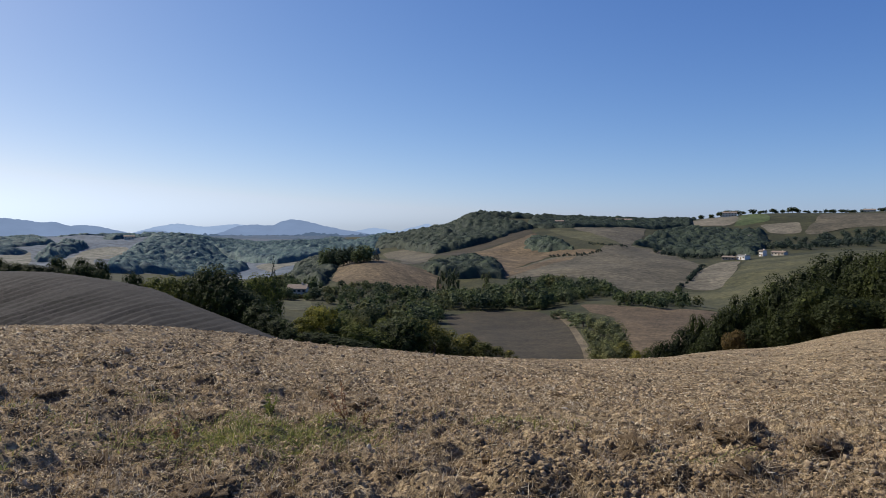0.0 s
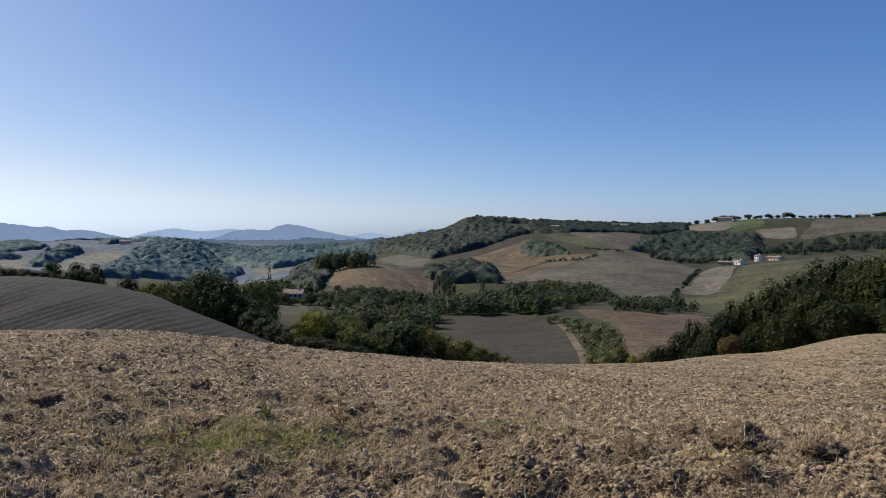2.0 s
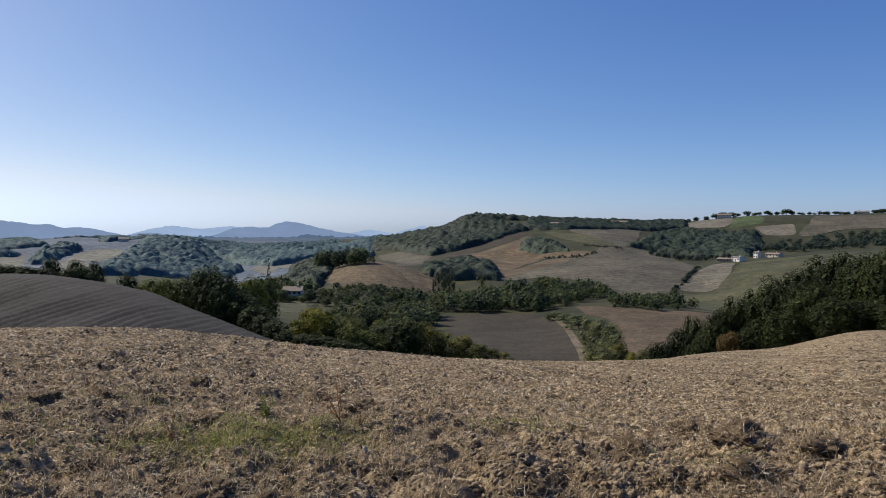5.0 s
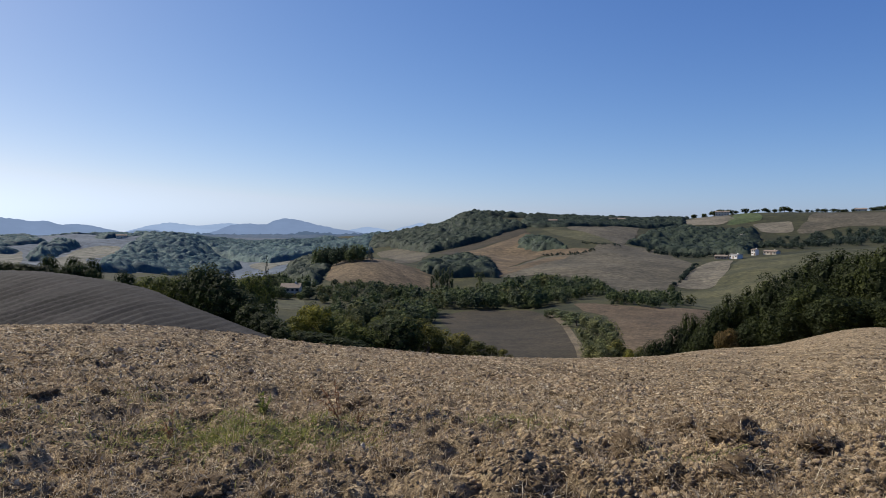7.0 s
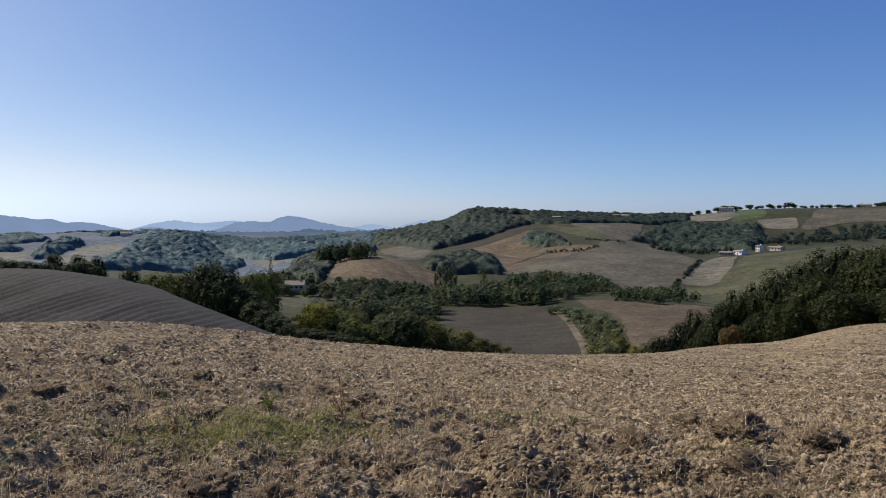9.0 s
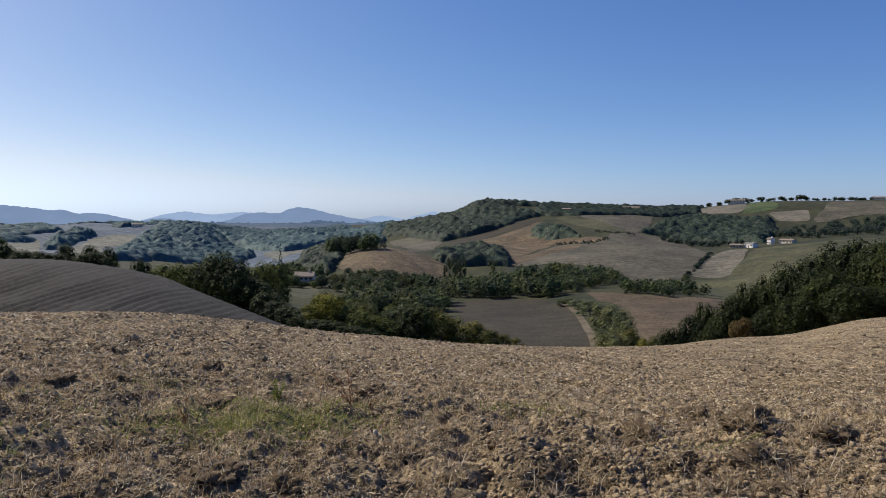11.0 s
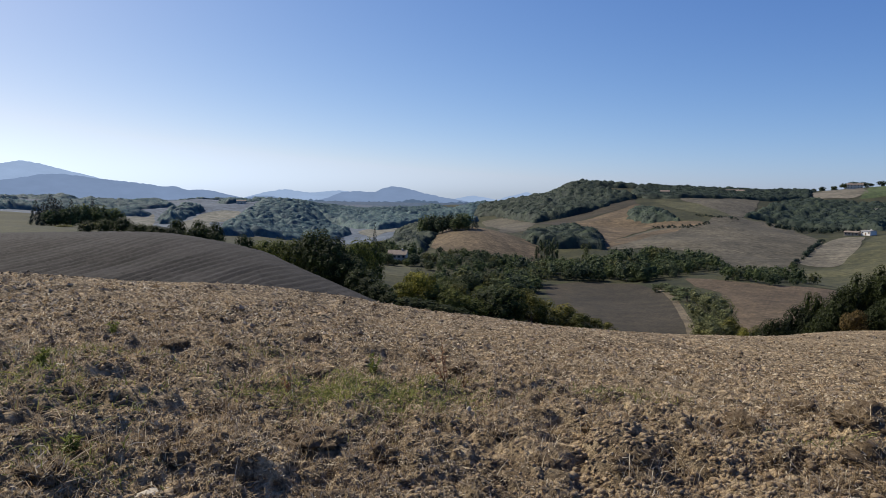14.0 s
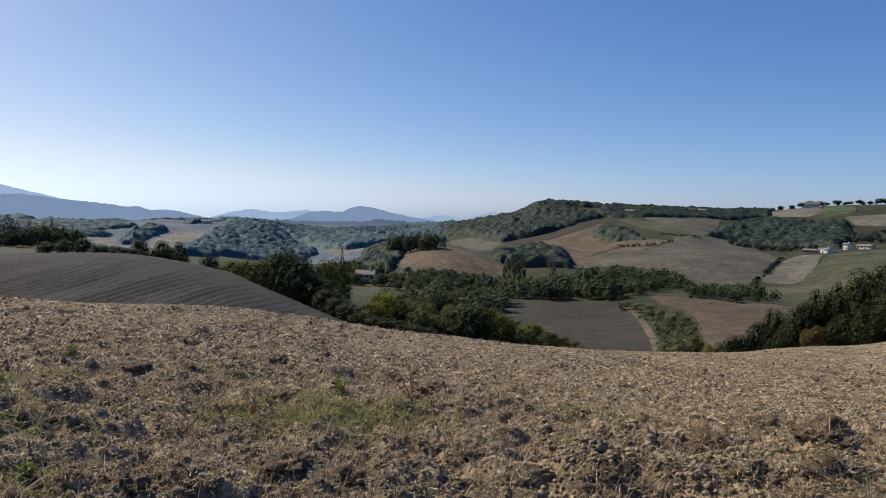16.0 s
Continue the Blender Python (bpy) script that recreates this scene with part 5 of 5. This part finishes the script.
STUBBLE = straw_material("chopped_stubble", [(0.0, (0.09, 0.063, 0.035)), (0.4, (0.32, 0.243, 0.146)), (0.7, (0.47, 0.38, 0.255)), (1.0, (0.72, 0.64, 0.49))])
REDSTALK = straw_material("reddish_dry_stalk", [(0.0, (0.14, 0.065, 0.035)), (1.0, (0.30, 0.16, 0.085))])
GRASS = straw_material("short_green_grass", [(0.0, (0.1, 0.12, 0.03)), (0.6, (0.2, 0.22, 0.06)), (1.0, (0.36, 0.33, 0.11))])
WEED = straw_material("weed_leaves", [(0.0, (0.09, 0.12, 0.025)), (1.0, (0.24, 0.26, 0.06))])


def surface(x, y):
    """Height of the tilled ground, clods included."""
    return land(x, y) + clods(np.asarray(x, float), np.asarray(y, float))


def sector(rng, n, d0, d1, power, b0=-45, b1=36):
    """Points of the field before the standpoint, thinning with distance."""
    u = rng.uniform(0, 1, n)
    d = (d0 ** power + u * (d1 ** power - d0 ** power)) ** (1 / power)
    b = np.radians(rng.uniform(b0, b1, n))
    return d * np.sin(b), d * np.cos(b)


def blades(x, y, z, length, width, tilt, heading, curl):
    """Stems and leaves bent in the middle and tapering, in two steps each, as quads."""
    n = len(x)
    p0 = np.stack([x, y, z], -1)
    flat = np.stack([np.cos(heading), np.sin(heading), np.zeros(n)], -1)
    twist = rng.uniform(-1.2, 1.2, n)[:, None]
    up = np.array([0, 0, 1.0])
    side = np.stack([-np.sin(heading), np.cos(heading), np.zeros(n)], -1) * np.cos(twist) + up * np.sin(twist)
    d1 = flat * np.cos(tilt)[:, None] + up * np.sin(tilt)[:, None]
    d2 = flat * np.cos(tilt + curl)[:, None] + up * np.sin(tilt + curl)[:, None]
    p1 = p0 + d1 * (length * 0.5)[:, None]
    p2 = p1 + d2 * (length * 0.5)[:, None]
    w = width[:, None]
    v = np.stack([p0 - side * w, p0 + side * w, p1 - side * w * 0.85, p1 + side * w * 0.85, p2 - side * w * 0.3, p2 + side * w * 0.3], 1)
    q = np.array([(0, 1, 3, 2), (2, 3, 5, 4)])
    return v.reshape(-1, 3), (np.arange(n)[:, None, None] * 6 + q[None]).reshape(-1, 4)


rng = np.random.default_rng(17)

# straw lying and sticking out of the soil
def lying_straw(n, d0, d1, power, lo, hi, thin, rise):
    x, y = sector(rng, n, d0, d1, power)
    bare = np.clip((-x - 0.1 * y - 1.0) / 6, 0, 1)   # less straw was left up the slope
    keep = fbm(x * 0.8, y * 0.8, 3, 77) + rng.uniform(-0.5, 1.0, n) - 0.5 * bare > 0
    x, y = x[keep], y[keep]
    m = len(x)
    d = np.hypot(x, y)
    grow = np.clip(d / 6, 0.8, 1.7)
    low = np.clip(7 / d, 0.12, 1)
    return (x, y, surface(x, y) - 0.003, rng.uniform(lo, hi, m) * grow, thin * rng.uniform(0.7, 1.5, m) * grow, rng.uniform(0, 1, m) ** 1.6 * rise * low, rng.uniform(0, 6.283, m), rng.uniform(-1.7, 0.6, m))


v, f = blades(*lying_straw(76000, 2.6, 14, -0.4, 0.025, 0.09, 0.0024, 0.9))
tagged(new("straw", fast_mesh("straw", v, f, [STRAW])), "dry broken straw lying over the tilled soil", "straw", kind="stuff")

# chopped stubble: short slivers, one face each
sets = [lying_straw(400000, 2.4, 9.0, -0.6, 0.014, 0.042, 0.005, 1.2), lying_straw(200000, 9.0, 42, -0.8, 0.016, 0.04, 0.007, 1.2)]
x, y, z, length, width, tilt, heading, curl = (np.concatenate(pair) for pair in zip(*sets))
p0 = np.stack([x, y, z], -1)
ahead = np.stack([np.cos(heading) * np.cos(tilt), np.sin(heading) * np.cos(tilt), np.sin(tilt)], -1) * length[:, None]
side = np.stack([-np.sin(heading), np.cos(heading), rng.uniform(-0.7, 0.7, len(x))], -1) * width[:, None]
v = np.stack([p0 - side, p0 + side, p0 + ahead], 1).reshape(-1, 3)
tagged(new("chopped_stubble", fast_mesh("chopped_stubble", v, np.arange(len(v)).reshape(-1, 3), [STUBBLE])), "chopped stubble mixed into the tilled clay", "stubble", kind="stuff")

# crumbs of clay
TIP_F = [(0, 2, 4), (2, 1, 4), (1, 3, 4), (3, 0, 4), (2, 0, 5), (1, 2, 5), (3, 1, 5), (0, 3, 5)]


def lumps_over(name, n, d0, d1, power, typical, seed, mat, label, category, flat=0.65, stretch=1.0):
    x, y = sector(rng, n, d0, d1, power)
    keep = fbm(tillage(x, y) * 0.9, y * 0.3, 2, seed) + rng.uniform(-0.5, 0.8, n) > 0
    x, y = x[keep], y[keep]
    n = len(x)
    size = typical * np.clip(np.exp(rng.normal(0, 0.5, n)), 0.35, 2.8) * np.clip(np.hypot(x, y) / 6, 0.7, 3.0)
    v = TIPS[None] * (1 + rng.uniform(-0.4, 0.4, (n, 6, 1))) * (size[:, None] * rng.uniform(0.7, 1.3, (n, 3)))[:, None]
    turn = rng.uniform(0, 6.28, (n, 1))
    v[:, :, 0] *= stretch
    v = np.stack([v[:, :, 0] * np.cos(turn) - v[:, :, 1] * np.sin(turn), v[:, :, 0] * np.sin(turn) + v[:, :, 1] * np.cos(turn), v[:, :, 2] * flat], -1)
    v += np.stack([x, y, surface(x, y) + size * 0.15], -1)[:, None]
    f = (np.arange(n)[:, None, None] * 6 + np.array(TIP_F)[None]).reshape(-1, 3)
    tagged(new(name, fast_mesh(name, v.reshape(-1, 3), f, [mat])), label, category, kind="stuff")


lumps_over("soil_lumps", 22000, 8, 60, -0.4, 0.008, 89, CLAY, "broken lumps of clay along the harrow lines", "soil")
lumps_over("straw_litter", 34000, 5, 60, -0.4, 0.0065, 91, STRAW, "small heaps of chopped straw over the tilled soil", "straw", 0.8, 1.5)


# bare broken clay where the harrow turned, paler than the strawy soil
DRY_CLAY, _n, _l, _b = shader("pale_dry_clay", 0.95)
_g = _n.new("ShaderNodeNewGeometry")
_c = ramp(_n, _l, noise_fac(_n, _l, place(_n, _l), 22.0, 6, 0.7), [(0.3, (0.25, 0.172, 0.1)), (0.5, (0.45, 0.34, 0.215)), (0.7, (0.62, 0.5, 0.345))])
_t = ramp(_n, _l, _g.outputs["Random Per Island"], [(0.0, (0.6, 0.57, 0.53)), (0.6, (1.0, 1.0, 1.0)), (1.0, (1.25, 1.23, 1.2))])
_l.new(blend(_n, _l, 1.0, _c, _t, "MULTIPLY"), _b.inputs["Base Color"])
bump(_n, _l, _b, noise_fac(_n, _l, place(_n, _l), 70.0, 6, 0.8), 1.0, 0.03)


def broken_clay(n, d0, d1, b0, b1, typical, label):
    bm = bmesh.new()
    bmesh.ops.create_icosphere(bm, subdivisions=1, radius=1)
    ball, tri = np.array([v.co for v in bm.verts]), np.array([[v.index for v in f.verts] for f in bm.faces])
    bm.free()
    forms = []
    for k in range(12):
        q = [1 + 0.8 * noise.noise(Vector(p * 1.3) + Vector((k * 5.1, 0, 0))) + 0.8 * noise.noise(Vector(p * 3.1) + Vector((0, k * 4.3, 0))) for p in ball]
        forms.append(ball * np.array(q)[:, None])
    x, y = sector(rng, n, d0, d1, 0.8, b0, b1)
    size = typical * np.clip(np.exp(rng.normal(0, 0.5, n)), 0.4, 2.2)
    z = surface(x, y) + size * 0.2
    v = np.concatenate([(forms[k % 12] * rng.uniform(0.75, 1.25, 3) @ np.linalg.qr(rng.normal(size=(3, 3)))[0]) * (size[k] * np.array([1, 1, 0.75])) + (x[k], y[k], z[k]) for k in range(n)])
    f = (np.arange(n)[:, None, None] * len(ball) + tri[None]).reshape(-1, 3)
    tagged(new("broken_clay", fast_mesh("broken_clay", v, f, [DRY_CLAY], None, True)), label, "soil", kind="stuff")


lumps_over("soil_crumbs", 26000, 2.5, 14, -0.3, 0.012, 87, DRY_CLAY, "loose crumbs of dry clay on the field", "soil")
broken_clay(7000, 2.7, 5.4, 2, 38, 0.0105, "pale broken clods of dry clay beside the straw")
broken_clay(1800, 2.7, 5.5, -45, 4, 0.01, "scattered broken clods of dry clay")

# larger clods and stones, each on its own
def lump_mesh(name, seed, mat, jag):
    bm = bmesh.new()
    bmesh.ops.create_icosphere(bm, subdivisions=4 if jag > 0.3 else 3, radius=0.5)
    for vert in bm.verts:
        p = vert.co * 2.2 + Vector((seed * 3.1, seed * 1.7, 0))
        k = 1 + jag * noise.fractal(p, 0.6, 2.2, 5) - jag * 0.5 * abs(noise.noise(p * 2.6)) + jag * 0.3 * noise.noise(p * 9) + jag * 0.22 * noise.noise(p * 21)
        vert.co *= k
        vert.co.z = max(vert.co.z, -0.3)
    for face in bm.faces:
        face.smooth = True
    me = bpy.data.meshes.new(name)
    bm.to_mesh(me)
    bm.free()
    me.materials.append(mat)
    return me


clod_shapes = [lump_mesh("soil_clod", k, CLAY, 0.75) for k in range(5)]
on_clods = []
for k, (x, y, w, h) in enumerate(CLODS):
    ob = tagged(new("soil_clod", clod_shapes[k % 5]), "large broken clod of dry clay in the tilled field", "clod", "clods of the field")
    ob.matrix_basis = pose(x, y, float(surface([x], [y])[0]) + h * 0.02, 0, 0, 67 * k) @ Matrix.Diagonal((w, w * 0.9, h * 0.9, 1))
    me = ob.data
    top = [v for v in me.vertices if v.co.z > 0.0]
    for i in rng.integers(0, len(top), 420):
        on_clods.append((*(ob.matrix_basis @ top[i].co), *top[i].normal))
on_clods = np.array(on_clods)
m = len(on_clods)
lay = np.cross(on_clods[:, 3:], rng.normal(size=(m, 3)))
lay /= np.linalg.norm(lay, axis=1)[:, None] + 1e-6
lay = (lay + on_clods[:, 3:] * rng.uniform(0, 0.7, (m, 1))) * rng.uniform(0.012, 0.05, (m, 1))
wide = np.cross(lay, on_clods[:, 3:] + rng.normal(size=(m, 3)) * 0.4)
wide *= (rng.uniform(0.002, 0.005, m) / (np.linalg.norm(wide, axis=1) + 1e-6))[:, None]
v = np.stack([on_clods[:, :3] - wide, on_clods[:, :3] + wide, on_clods[:, :3] + lay], 1).reshape(-1, 3)
tagged(new("straw_bits", fast_mesh("straw_bits", v, np.arange(len(v)).reshape(-1, 3), [STUBBLE])), "bits of straw stuck to the clods", "straw", kind="stuff")
stone_shapes = [lump_mesh("stone", 20 + k, PALE_STONE, 0.25) for k in range(3)]
for k, (x, y, w, h) in enumerate(STONES):
    ob = tagged(new("stone", stone_shapes[k % 3]), "pale limestone lying on the tilled soil", "stone", "stones of the field")
    ob.matrix_basis = pose(x, y, float(surface([x], [y])[0]) + h * 0.25, 0, 0, 41 * k) @ Matrix.Diagonal((w, w * 0.8, h, 1))

# dry tufts: straw standing in bunches on the clods
xs, ys = sector(rng, 700, 2.8, 16, 0.6)
xs = np.concatenate([xs] + [np.full(4, c[0]) + rng.normal(0, c[2] * 0.3, 4) for c in CLODS])
ys = np.concatenate([ys] + [np.full(4, c[1]) + rng.normal(0, c[2] * 0.3, 4) for c in CLODS])
per = 24
x = np.repeat(xs, per) + rng.normal(0, 0.035, len(xs) * per)
y = np.repeat(ys, per) + rng.normal(0, 0.035, len(xs) * per)
n = len(x)
v, f = blades(x, y, surface(x, y) - 0.01, rng.uniform(0.05, 0.16, n), np.clip(rng.uniform(0.001, 0.0024, n), np.hypot(x, y) * 0.0003, None), rng.uniform(0.25, 1.5, n), rng.uniform(0, 6.283, n), rng.uniform(-1.1, 0.0, n))
tagged(new("dry_grass", fast_mesh("dry_grass", v, f, [STRAW])), "bunches of dry grass between the clods", "dry grass", kind="stuff")

# green grass coming up in patches
centres = [(-1.55, 4.75, 0.4, 3000), (-1.1, 5.1, 0.33, 1600), (-1.75, 5.6, 0.3, 500), (0.45, 5.9, 0.3, 600), (0.62, 6.4, 0.25, 350), (-3.6, 4.9, 0.35, 600), (-2.7, 3.4, 0.3, 450), (-3.0, 6.6, 0.35, 400), (-0.9, 5.9, 0.2, 250), (1.7, 4.3, 0.22, 200), (-3.14, 3.76, 0.22, 420), (-3.8, 5.1, 0.18, 200), (-2.06, 2.62, 0.16, 300)]
px, py = [], []
for cx, cy, spread, count in centres:
    px.append(rng.normal(cx, spread, count))
    py.append(rng.normal(cy, spread * 0.8, count))
x, y = np.concatenate(px), np.concatenate(py)
n = len(x)
v, f = blades(x, y, surface(x, y) - 0.01, rng.uniform(0.03, 0.11, n), rng.uniform(0.002, 0.0045, n), rng.uniform(0.2, 1.4, n), rng.uniform(0, 6.283, n), rng.uniform(-1.2, 0.0, n))
tagged(new("grass", fast_mesh("grass", v, f, [GRASS])), "short green grass coming up through the straw", "grass", kind="stuff")


# single weeds
def weed(x, y, height, leafy, stem_mat, leaf_mat, label, seed, arms=5):
    r = np.random.default_rng(seed)
    ob = tagged(new("weed"), label, "weed", "weeds of the field")
    ob.matrix_basis = pose(x, y, float(surface([x], [y])[0]) - 0.01)
    lean = r.uniform(-0.12, 0.12, 2) * height
    for k in range(arms):
        verts, faces = [], []
        t = r.uniform(0, 6.28)
        s = 1.0 if k == 0 else r.uniform(0.45, 0.9)
        end = (lean[0] + (0 if k == 0 else math.cos(t) * height * 0.28), lean[1] + (0 if k == 0 else math.sin(t) * height * 0.28), height * s)
        limb(verts, faces, (r.normal(0, 0.01), r.normal(0, 0.01), 0), end, 0.0035, 0.0015, 5, 4, (0, 0, height * 0.04))
        stem = part("stem", fast_mesh("stem", verts, faces, [stem_mat], None, True), ob)
        m = leafy
        at = r.uniform(0.25, 1.0, m)[:, None] * np.array(end)[None]
        v, f = blades(at[:, 0], at[:, 1], at[:, 2], r.uniform(0.02, 0.06, m), r.uniform(0.002, 0.006, m), r.uniform(0.0, 1.2, m), r.uniform(0, 6.28, m), r.uniform(-0.9, 0.2, m))
        part("leaves", fast_mesh("leaves", v, f, [leaf_mat]), stem)
    return ob


weed(-0.84, 5.56, 0.38, 16, REDSTALK, REDSTALK, "tall reddish dry weed standing in the straw", 3, 6)
weed(-0.70, 5.60, 0.22, 14, REDSTALK, STRAW, "low dry weed beside the tall stalk", 4, 5)
weed(-1.61, 6.09, 0.24, 34, WEED, WEED, "leafy green weed growing in the tilled soil", 5, 6)
weed(-1.83, 4.64, 0.23, 22, STRAW, REDSTALK, "dry feathery weed stalk in the green patch", 6, 3)
weed(0.12, 6.4, 0.2, 12, STRAW, STRAW, "dry weed on a dark clod", 7, 4)
weed(-4.2, 6.1, 0.16, 26, WEED, WEED, "small bright green weed in the straw", 8, 5)
weed(1.55, 5.3, 0.16, 14, STRAW, STRAW, "short dry weed beside clods", 9, 4)
weed(-3.2, 3.9, 0.11, 30, WEED, WEED, "leafy green weed beside dry clods", 10, 6)
weed(-3.75, 5.15, 0.12, 26, WEED, STRAW, "yellow-green weed in the straw", 11, 5)
weed(-2.1, 2.7, 0.09, 30, WEED, WEED, "low green weed between clods", 12, 6)
